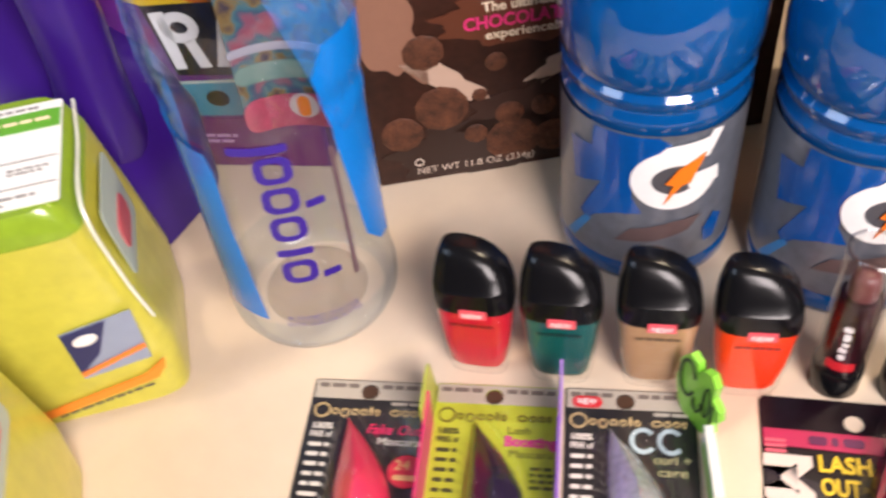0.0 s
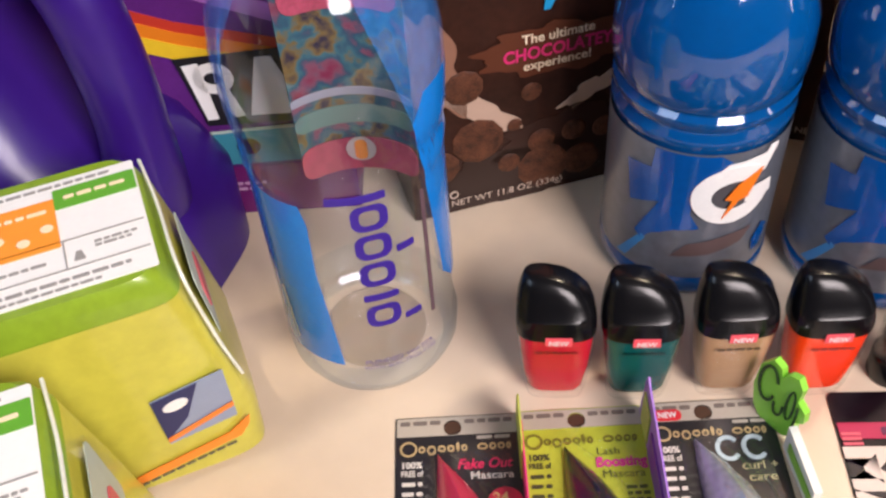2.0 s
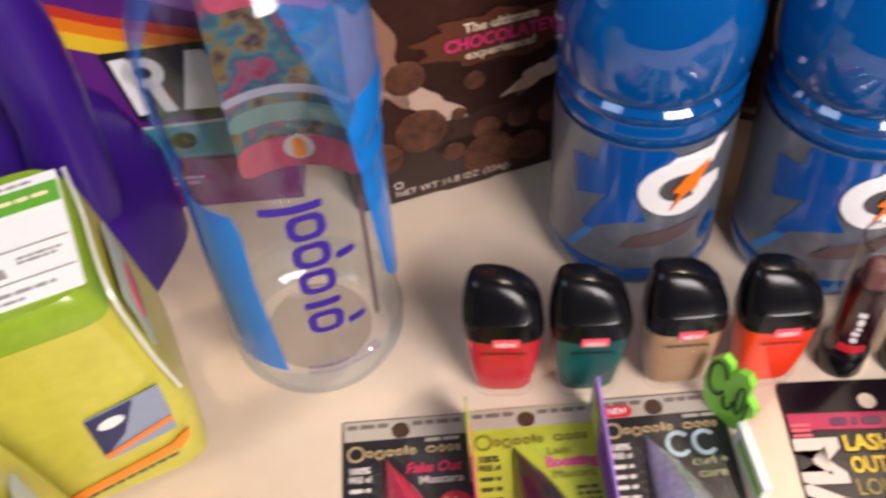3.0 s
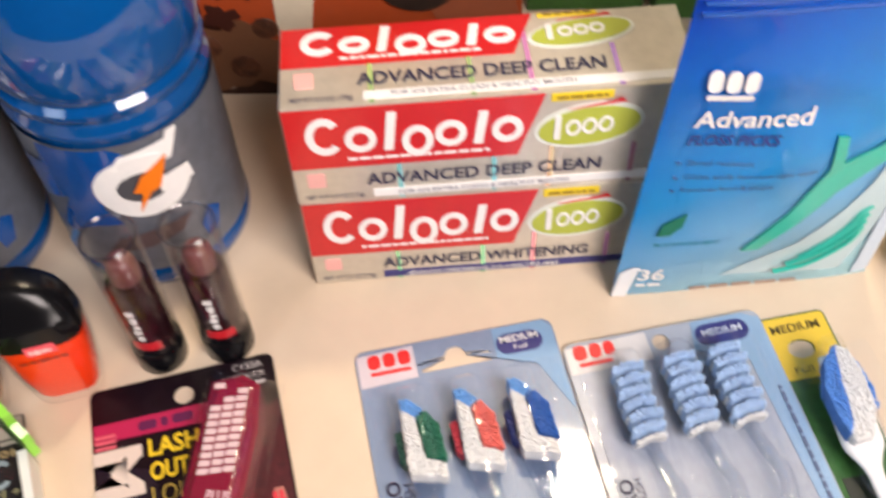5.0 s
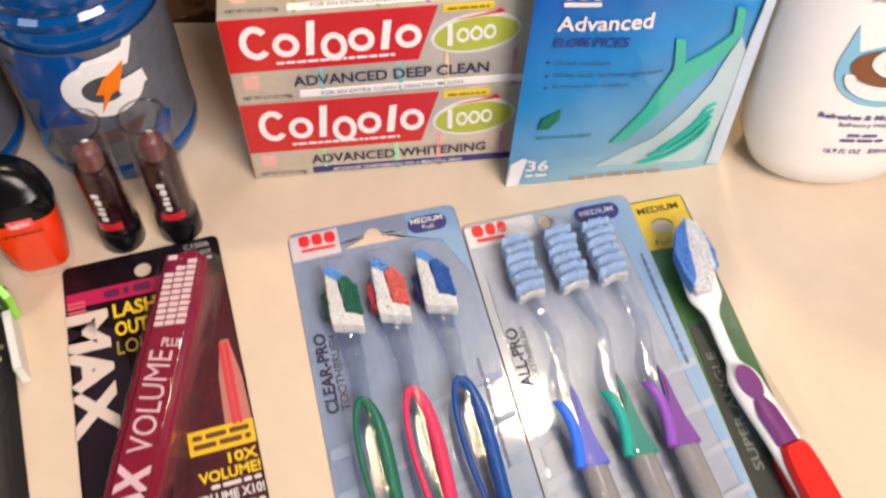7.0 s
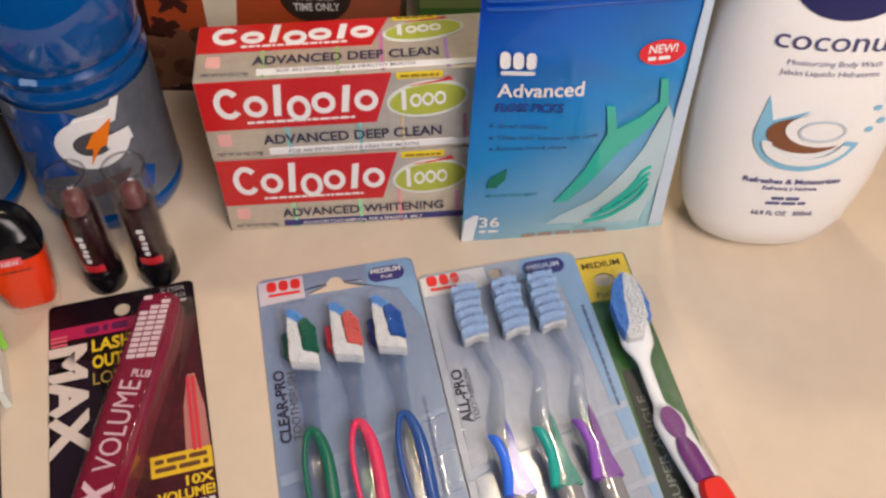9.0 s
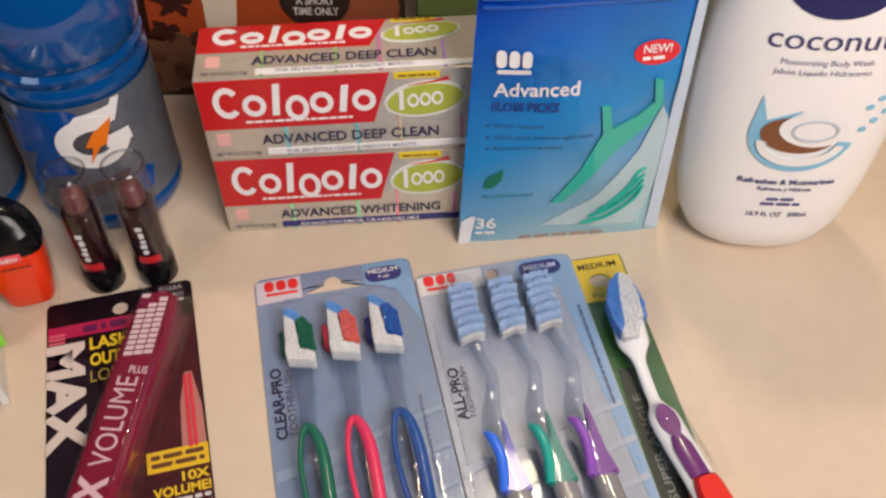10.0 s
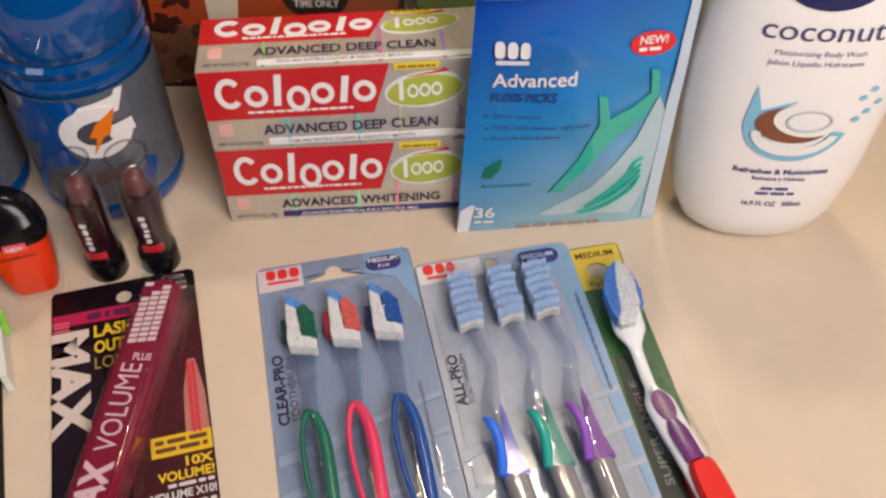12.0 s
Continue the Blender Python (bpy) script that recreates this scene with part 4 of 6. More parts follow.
    part("side_print", onto(outline_bm(rrect(0.012, 0.050, 0.060, h - 0.016, 0.004)), Matrix.Translation((0.0004, 0, 0)) @ Matrix.Rotation(radians(-5), 4, "Y") @ Matrix.Translation((0.0035, 0, 0)) @ side), ink(0.42, 0.5, 0.42), ob)
    part("side_print", onto(outline_bm(rrect(0.020, 0.042, 0.066, h - 0.030, 0.004)), Matrix.Translation((0.0009, 0, 0)) @ Matrix.Rotation(radians(-5), 4, "Y") @ Matrix.Translation((0.0035, 0, 0)) @ side), ink(0.6, 0.10, 0.12), ob)
    seam = tube_bm(smooth_line([(-0.010, d - 0.004, h - 0.004), (-0.008, d * 0.6, h - 0.004), (-0.007, 0.008, h - 0.006), (-0.003, 0.002, h - 0.035), (0.0015, 0.001, 0.05)], 5), 0.0007, 6)
    part("film_seam", seam, M_CLEAR_EDGE, ob, "clear crimped seam of the film", True)
    return ob


M_CLEAR_EDGE = mat("clear_crimp", (0.72, 0.74, 0.62), 0.15, var=0.1, coat=0.6)
pad_pack(pose(-0.2975, -0.1040, 0, 0, 0, 33), "lime green film pack with white printed top and orange stripe")
pad_pack(pose(-0.2870, -0.2000, 0, 0, 0, 33), "lime green film pack with white top, beside another pack")


# ---- floss bag ----
def bag_mat():
    """Printed film: blue that pales downwards."""
    m = mat("blue_film_print", (0.0, 0.2, 0.6), 0.14, var=0.04, bump=0.30, bscale=45, coat=0.35)
    nt = m.node_tree
    co = nt.nodes.new("ShaderNodeTexCoord")
    sp = nt.nodes.new("ShaderNodeSeparateXYZ")
    nt.links.new(co.outputs["Object"], sp.inputs[0])
    sx = nt.nodes.new("ShaderNodeMath")
    sx.operation, sx.inputs[1].default_value = "MULTIPLY", -0.55
    nt.links.new(sp.outputs[0], sx.inputs[0])
    ad = nt.nodes.new("ShaderNodeMath")
    ad.operation = "ADD"
    nt.links.new(sx.outputs[0], ad.inputs[0])
    nt.links.new(sp.outputs[2], ad.inputs[1])
    rp = nt.nodes.new("ShaderNodeValToRGB")
    mr = nt.nodes.new("ShaderNodeMapRange")
    mr.inputs[1].default_value, mr.inputs[2].default_value = -0.05, 0.15
    nt.links.new(ad.outputs[0], mr.inputs[0])
    nt.links.new(mr.outputs[0], rp.inputs[0])
    e = rp.color_ramp.elements
    e[0].position, e[0].color = 0.12, (0.55, 0.85, 0.92, 1)
    e[1].position, e[1].color = 0.95, (0.002, 0.075, 0.68, 1)
    mid = e.new(0.5)
    mid.color = (0.040, 0.45, 0.92, 1)
    nt.links.new(rp.outputs[0], nt.nodes["Principled BSDF"].inputs["Base Color"])
    return m


def bag_y(x, z, w=0.101, h=0.168):
    """How far the front bulges towards -y."""
    u, v = x / w, z / h
    base = math.sin(math.pi * min(max(u, 0), 1)) ** 0.7 * math.sin(math.pi * min(max(v * 0.92 + 0.04, 0), 1)) ** 0.6
    return -0.0045 * base - 0.0009 * math.sin(9 * u + 7 * v) * base - 0.0007 * math.sin(23 * v - 6 * u) * base - 0.0016 * base * math.exp(-((v - 0.645 - 0.05 * math.sin(5 * u)) / 0.045) ** 2) - 0.0010 * base * math.exp(-((u - 0.86 + 0.10 * math.sin(7 * v)) / 0.06) ** 2)


def bag_skin(w, h, sign, nx=34, nz=48, x0=0.0):
    bm = bmesh.new()
    rows = []
    for j in range(nz + 1):
        z = h * j / nz
        rows.append([bm.verts.new((x0 + w * i / nx + 0.0085 * j / nz * (1 - i / nx) - 0.003 * math.sin(math.pi * j / nz) * (i / nx), sign * bag_y(w * i / nx, z, w, h), z)) for i in range(nx + 1)])
    for p, q in zip(rows, rows[1:]):
        for i in range(nx):
            bm.faces.new((p[i], p[i + 1], q[i + 1], q[i]))
    bmesh.ops.solidify(bm, geom=list(bm.faces), thickness=0.0003)
    return bm


def drape(bm, off):
    """From the drawing plane onto the front of the bag."""
    for k in range(2):
        long = [e for e in bm.edges if e.calc_length() > 0.008]
        if long:
            bmesh.ops.subdivide_edges(bm, edges=long, cuts=2)
    for v in bm.verts:
        x, z, t = v.co
        v.co = Vector((x, bag_y(x, z) - off - t, z))
    return bm


bag = thing("floss_bag", pose(0.1138, -0.0150, 0, 0, 0, 1.5), "glossy blue plastic bag of floss picks, standing by the toothpaste", "floss bag")
part("front_film", bag_skin(0.101, 0.168, 1), bag_mat(), bag, "printed glossy blue front film", True)
part("back_film", bag_skin(0.101, 0.168, -0.6), ink(0.35, 0.5, 0.6), bag, "", True)
B = 0.0006
part("clear_edge", drape(outline_bm([(0.0, 0.0005), (0.0055, 0.0005), (0.0085, 0.020), (0.006, 0.020), (0.0015, 0.016)]), B), ink(0.75, 0.78, 0.8, 0.15), bag, "pale crimped corner")
part("brand_mark", drape(bars_bm([(0.0150, 0.0192, 0.1120, 0.0085), (0.0202, 0.0245, 0.1120, 0.0085), (0.0255, 0.0295, 0.1120, 0.0085), (0.0155, 0.0295, 0.1085, 0.0022)]), B), WHITE, bag, "white brand mark as plain bars")
part("title", drape(text_bm("Advanced", 0.0145, 0.0955, 0.0075, 0.0365, bold=0.015), B), WHITE, bag)
part("subtitle", drape(text_bm("FLOSS PICKS", 0.0140, 0.0870, 0.0046, 0.0290, bold=0.03, shear=0.15), B), ink(0.015, 0.04, 0.22), bag)
part("small_print", drape(merge(text_bm("Shred resistant", 0.0155, 0.0775, 0.0025, 0.0215, bold=0.01), text_bm("Glides easily between tight teeth", 0.0155, 0.0710, 0.0025, 0.0440, bold=0.01), text_bm("Removes food & plaque", 0.0155, 0.0645, 0.0025, 0.0310, bold=0.01), bars_bm([(0.0120, 0.0135, 0.0780, 0.0014), (0.0120, 0.0135, 0.0710, 0.0014), (0.0120, 0.0135, 0.0645, 0.0014)])), B), ink(0.02, 0.10, 0.30), bag)
part("leaf", drape(outline_bm([(0.0115, 0.0395), (0.0130, 0.0460), (0.0205, 0.0515), (0.0200, 0.0445), (0.0160, 0.0395)]), B), ink(0.01, 0.16, 0.09), bag, "dark green leaf")
part("mint_print", drape(text_bm("MOUTHWASH MINT", 0.0115, 0.0330, 0.0021, 0.0240, bold=0.01), B), ink(0.02, 0.22, 0.32), bag)
part("count", drape(merge(text_bm("36", 0.0085, 0.0115, 0.0072, 0.0100, bold=0.02), word_bars(0.0085, 0.018, 0.007, 0.0016, 8)), B), WHITE, bag)
part("new_oval", drape(outline_bm(oval(0.0825, 0.1140, 0.0098, 0.0062)), B), ink(0.7, 0.02, 0.03), bag, "red oval sticker")
part("new_print", drape(merge(text_bm("NEW!", 0.0765, 0.1140, 0.0042, 0.0120, bold=0.02), word_bars(0.0765, 0.0885, 0.1105, 0.0016, 3)), B + 0.0005), WHITE, bag)
M_PICK = mat("mint_plastic", (0.03, 0.42, 0.32), 0.3, var=0.05, coat=0.3)
pick = merge(outline_bm([(0.0440, 0.0280), (0.0500, 0.0285), (0.0700, 0.0590), (0.0850, 0.0740), (0.0780, 0.0790), (0.0640, 0.0720), (0.0560, 0.0500)], 0.0008), outline_bm([(0.0640, 0.0720), (0.0690, 0.0700), (0.0655, 0.0880), (0.0615, 0.0890)], 0.0008), outline_bm([(0.0780, 0.0790), (0.0850, 0.0740), (0.0895, 0.0860), (0.0870, 0.1000), (0.0835, 0.1010), (0.0855, 0.0870)], 0.0008))
part("printed_pick", drape(pick, B), M_PICK, bag, "mint green floss pick picture")
part("window", drape(strip_bm([(0.0400, 0.0100), (0.0640, 0.0290), (0.0830, 0.0600), (0.0900, 0.0840), (0.0965, 0.0700), (0.0930, 0.0300), (0.0870, 0.0080)]), B - 0.0003), ink(0.42, 0.56, 0.60, 0.15), bag, "pale see-through window")
loops = [tube_bm(smooth_line([(0.060 + 0.004 * i, bag_y(0.07, 0.02) - 0.0016, 0.012 + 0.004 * i), (0.072 + 0.003 * i, bag_y(0.07, 0.02) - 0.0020, 0.016 + 0.007 * i), (0.084, bag_y(0.08, 0.02) - 0.0014, 0.026 + 0.006 * i), (0.088, bag_y(0.088, 0.02) - 0.001, 0.034 + 0.004 * i)], 4), 0.0010, 6) for i in range(4)]
for loop in loops:
    part("floss_pick", loop, M_PICK, bag, "mint green pick seen through the window", True)
part("clear_margin", drape(strip_bm([(0.0935, 0.003), (0.1000, 0.003), (0.1000, 0.085), (0.1000, 0.166), (0.0965, 0.166), (0.0945, 0.090)]), B), ink(0.50, 0.60, 0.70, 0.12), bag, "pale clear margin of the film", True)
part("zip_ridge", drape(merge(outline_bm(rrect(0.009, 0.100, 0.1400, 0.1412, 0.0004), 0.0008), outline_bm(rrect(0.009, 0.100, 0.1440, 0.1450, 0.0004), 0.0008)), B), ink(0.02, 0.10, 0.42, 0.12), bag)
# Brown bars paint in the shadowed lettering at the bag's foot.
part("shadow_text", drape(word_bars(0.030, 0.072, 0.0015, 0.0020, 5), B), ink(0.35, 0.25, 0.2), bag)

# ---- body wash ----
M_WASH = mat("white_plastic", (0.85, 0.84, 0.82), 0.28, var=0.02, coat=0.5, sss=0.08)
lot = thing("body_wash_bottle", pose(0.2620, -0.0110, 0, 0, 0, -7), "white oval body wash bottle with a coconut picture", "body wash")
LOT = [(0.0, 0, 0, 0.020, 0.014), (0.0015, 0, 0, 0.028, 0.019), (0.008, 0, 0, 0.0350, 0.0240), (0.020, 0, 0, 0.0400, 0.0258), (0.045, 0, 0, 0.0445, 0.0266), (0.080, 0, 0, 0.0465, 0.0266), (0.105, 0, 0, 0.0468, 0.0262), (0.130, 0, 0, 0.0450, 0.0254), (0.150, 0, 0, 0.0410, 0.0240), (0.168, 0, 0, 0.0360, 0.0222), (0.178, 0, 0, 0.0310, 0.0200)]
part("body", loft_bm(LOT, 64, 2.4), M_WASH, lot, "", True)
part("cap", loft_bm([(0.1785, 0, 0, 0.030, 0.019), (0.180, 0, 0, 0.031, 0.0202), (0.198, 0, 0, 0.031, 0.020), (0.201, 0, 0, 0.028, 0.018)], 48, 2.4), ink(0.015, 0.02, 0.12), lot, "navy flip cap", True)


def lot_front(bm, off=0.0003, dx=0.0010):
    zs, ds, ws = [s[0] for s in LOT], [s[4] for s in LOT], [s[3] for s in LOT]
    for k in range(2):
        long = [e for e in bm.edges if e.calc_length() > 0.006]
        if long:
            bmesh.ops.subdivide_edges(bm, edges=long, cuts=2)
    for v in bm.verts:
        x, z, t = v.co.x + dx, v.co.y, v.co.z
        d, w = np.interp(z, zs, ds), np.interp(z, zs, ws)
        v.co = Vector((x, -d * max(0.02, 1 - min(abs(x) / w, 0.99) ** 2.4) ** (1 / 2.4) - off - t, z))
    return bm


part("navy_disc", lot_front(strip_bm(oval(-0.002, 0.158, 0.0225, 0.0170))), ink(0.012, 0.015, 0.10), lot, "navy brand disc", True)
part("title", lot_front(text_bm("coconut", -0.0255, 0.1270, 0.0095, 0.0490)), ink(0.06, 0.06, 0.16), lot)
part("small_print", lot_front(merge(text_bm("Moisturizing Body Wash", -0.0185, 0.1195, 0.0027, 0.0370), text_bm("Jab\u00f3n L\u00edquido Hidratante", -0.0205, 0.1145, 0.0027, 0.0395))), ink(0.22, 0.22, 0.36), lot)
part("water_splash", lot_front(merge(ring_bm(-0.0045, 0.0830, 0.0230, 0.0215, 0.0065, 165, 345), outline_bm([(-0.0275, 0.085), (-0.0255, 0.1030), (-0.0215, 0.0900), (-0.008, 0.0960), (-0.0210, 0.0850)]), *[outline_bm(oval(0.020 + 0.004 * (i % 3), 0.085 + 0.004 * i, 0.0018, 0.0014, 10)) for i in range(5)]), 0.0003, 0.0055), ink(0.22, 0.50, 0.68), lot, "pale blue water splash print", True)
part("coconut_shell", lot_front(strip_bm(oval(-0.0065, 0.0830, 0.0165, 0.0100, turn=-6)), 0.0008, 0.0055), ink(0.20, 0.07, 0.025), lot, "brown coconut shell print", True)
part("coconut_flesh", lot_front(strip_bm(oval(-0.0010, 0.0865, 0.0150, 0.0092, turn=-6)), 0.0014, 0.0055), WHITE, lot, "", True)
part("coconut_hollow", lot_front(ring_bm(-0.0005, 0.0865, 0.0100, 0.0060, 0.0010), 0.0019, 0.0055), ink(0.5, 0.55, 0.6), lot, "", True)
part("bowl", lot_front(ring_bm(-0.0045, 0.0790, 0.0190, 0.0135, 0.0040, 180, 350), 0.0011, 0.0055), WHITE, lot, "", True)
part("claim", lot_front(merge(text_bm("Refreshes & Moisturizes", 0.0000, 0.0530, 0.0030, 0.0430, "CENTER", bold=0.03))), ink(0.08, 0.08, 0.22), lot)
part("claim_print", lot_front(text_bm("Refresca y Hidrata", 0.0, 0.0488, 0.0024, 0.0240, "CENTER", bold=0.02)), ink(0.08, 0.08, 0.22), lot)
part("small_print", lot_front(merge(word_bars(-0.0065, 0.0070, 0.0425, 0.0016, 5), word_bars(-0.0085, 0.0095, 0.0392, 0.0016, 6))), ink(0.08, 0.08, 0.22), lot)
part("volume_print", lot_front(text_bm("16.9 FL OZ   500mL", 0.001, 0.0315, 0.0030, 0.0280, "CENTER", bold=0.02)), ink(0.08, 0.08, 0.22), lot)


# ---- blister cards ----
def holed_bm(outer, hole, t=0.0007):
    """A flat card with one hole through it."""
    bm = bmesh.new()
    n = len(hole)
    step = len(outer) / n
    ring = [outer[int(i * step)] for i in range(n)]
    lay = []
    for z in (0, t):
        lay.append(([bm.verts.new((x, y, z)) for x, y in outer], [bm.verts.new((x, y, z)) for x, y in hole]))
    # faces between the outline and the hole, each outline point going to its nearest hole point in angle
    cx, cy = sum(p[0] for p in hole) / n, sum(p[1] for p in hole) / n

    def ang(p):
        return math.atan2(p[1] - cy, p[0] - cx)
    oi = sorted(range(len(outer)), key=lambda i: ang(outer[i]))
    hi = sorted(range(n), key=lambda i: ang(hole[i]))
    for o, h in lay:
        a, b, i, j = oi, hi, 0, 0
        while i < len(a) or j < len(b):
            ao = ang(outer[a[(i + 1) % len(a)]]) + (2 * math.pi if i + 1 >= len(a) else 0)
            bo = ang(hole[b[(j + 1) % len(b)]]) + (2 * math.pi if j + 1 >= len(b) else 0)
            if j >= len(b) or (i < len(a) and ao <= bo):
                bm.faces.new((o[a[i % len(a)]], o[a[(i + 1) % len(a)]], h[b[j % len(b)]]))
                i += 1
            else:
                bm.faces.new((o[a[i % len(a)]], h[b[(j + 1) % len(b)]], h[b[j % len(b)]]))
                j += 1
    for k in (0, 1):
        lo, up = lay[0][k], lay[1][k]
        for i in range(len(lo)):
            bm.faces.new((lo[i], lo[(i + 1) % len(lo)], up[(i + 1) % len(lo)], up[i]))
    bmesh.ops.recalc_face_normals(bm, faces=list(bm.faces))
    return bm


def lay(bm, z):
    """Raise a flat print onto a card."""
    return onto(bm, Matrix.Translation((0, 0, z)))


def upward(bm, x, y):
    """Lettering that runs up the card."""
    return onto(bm, Matrix.Translation((x, y, 0)) @ Matrix.Rotation(radians(90), 4, "Z"))


def dome_bm(x0, x1, y0, y1, height, nx=40, ny=70):
    """A clear blister: height(x, y) over the card, with a rim lying on it."""
    bm = bmesh.new()
    rows = [[bm.verts.new((x0 + (x1 - x0) * i / nx, y0 + (y1 - y0) * j / ny, height(x0 + (x1 - x0) * i / nx, y0 + (y1 - y0) * j / ny))) for i in range(nx + 1)] for j in range(ny + 1)]
    for p, q in zip(rows, rows[1:]):
        for i in range(nx):
            bm.faces.new((p[i], p[i + 1], q[i + 1], q[i]))
    return bm


def ease(a, b, x):
    t = min(max((x - a) / (b - a), 0), 1)
    return t * t * (3 - 2 * t)


CT = 0.0008  # thickness of a card
M_CARD_BLUE = mat("blue_grey_card", (0.20, 0.26, 0.37), 0.3, var=0.10, scale=25, coat=0.3)
M_CARD_GREY = mat("pale_grey_card", (0.34, 0.37, 0.43), 0.3, var=0.10, scale=25, coat=0.3)
M_BRISTLE_W = mat("white_bristle", (0.78, 0.78, 0.76), 0.5, var=0.15, scale=400, bump=0.4, bscale=900)
M_BRISTLE_B = mat("pale_blue_bristle", (0.44, 0.60, 0.83), 0.5, var=0.15, scale=400, bump=0.4, bscale=900)
M_CLEAR_ROD = clear_mat("clear_handle", (0.88, 0.90, 0.93), 0.05, 0.08)


def inside(poly, x, y):
    hit = False
    for (x0, y0), (x1, y1) in zip(poly, poly[1:] + poly[:1]):
        if (y0 > y) != (y1 > y) and x < x0 + (x1 - x0) * (y - y0) / (y1 - y0):
            hit = not hit
    return hit


def brush_field(poly, z0, z1, pitch=0.00056, r=0.00031, lean=(0.0, 0.0), seed=3):
    """Bristle tufts that fill an outline, with uneven ends."""
    rng = random.Random(seed)
    bm = bmesh.new()
    xs, ys = [q[0] for q in poly], [q[1] for q in poly]
    j, y = 0, min(ys)
    while y < max(ys):
        x = min(xs) + (pitch / 2 if j % 2 else 0)
        while x < max(xs):
            if inside(poly, x, y):
                cx, cy, top = x + rng.uniform(-0.2, 0.2) * pitch, y + rng.uniform(-0.2, 0.2) * pitch, z1 + rng.uniform(-0.0005, 0.0003)
                tip = (cx + lean[0] + rng.uniform(-0.0003, 0.0003), cy + lean[1] + rng.uniform(-0.0003, 0.0003))
                lo = [bm.verts.new((cx + r * 0.8 * math.cos(k * math.pi / 3), cy + r * 0.8 * math.sin(k * math.pi / 3), z0)) for k in range(6)]
                hi = [bm.verts.new((tip[0] + r * math.cos(k * math.pi / 3), tip[1] + r * math.sin(k * math.pi / 3), top)) for k in range(6)]
                for k in range(6):
                    bm.faces.new((lo[k], lo[(k + 1) % 6], hi[(k + 1) % 6], hi[k]))
                bm.faces.new(hi)
            x += pitch
        y += pitch * 0.87
        j += 1
    return bm


def shifted(poly, x, y=0.0):
    return [(px + x, py + y) for px, py in poly]


def hang_hole(cx, cy):
    """The wide hanger slot with its round middle."""
    pts = []
    for k in range(13):
        a = radians(180 - 15 * k)
        pts.append((cx + 0.0042 * math.cos(a), cy + 0.0046 * math.sin(a) + 0.0004))
    pts += [(cx + 0.0125, cy + 0.0006), (cx + 0.0138, cy - 0.0006), (cx + 0.0138, cy - 0.0028), (cx + 0.0125, cy - 0.0038), (cx - 0.0125, cy - 0.0038), (cx - 0.0138, cy - 0.0028), (cx - 0.0138, cy - 0.0006), (cx - 0.0125, cy + 0.0006)]
    return pts


def dense(points, step=0.006):
    out = []
    for (x0, y0), (x1, y1) in zip(points, points[1:] + points[:1]):
        n = max(1, int(math.hypot(x1 - x0, y1 - y0) / step))
        out += [(x0 + (x1 - x0) * k / n, y0 + (y1 - y0) * k / n) for k in range(n)]
    return out


def swirls(w, length, material, ob, seed):
    rng = random.Random(seed)
    for k in range(6):
        y = -0.10 - 0.018 * k
        wave = [(0.001, y - 0.010), (w * 0.3, y - 0.004 + rng.uniform(-0.003, 0.003)), (w * 0.7, y + 0.006), (w - 0.001, y + 0.011), (w - 0.001, y + 0.014), (w * 0.7, y + 0.0085), (w * 0.3, y), (0.001, y - 0.005)]
        part("printed_wave", lay(outline_bm(wave, 0.0002), CT + 0.0003), material, ob)


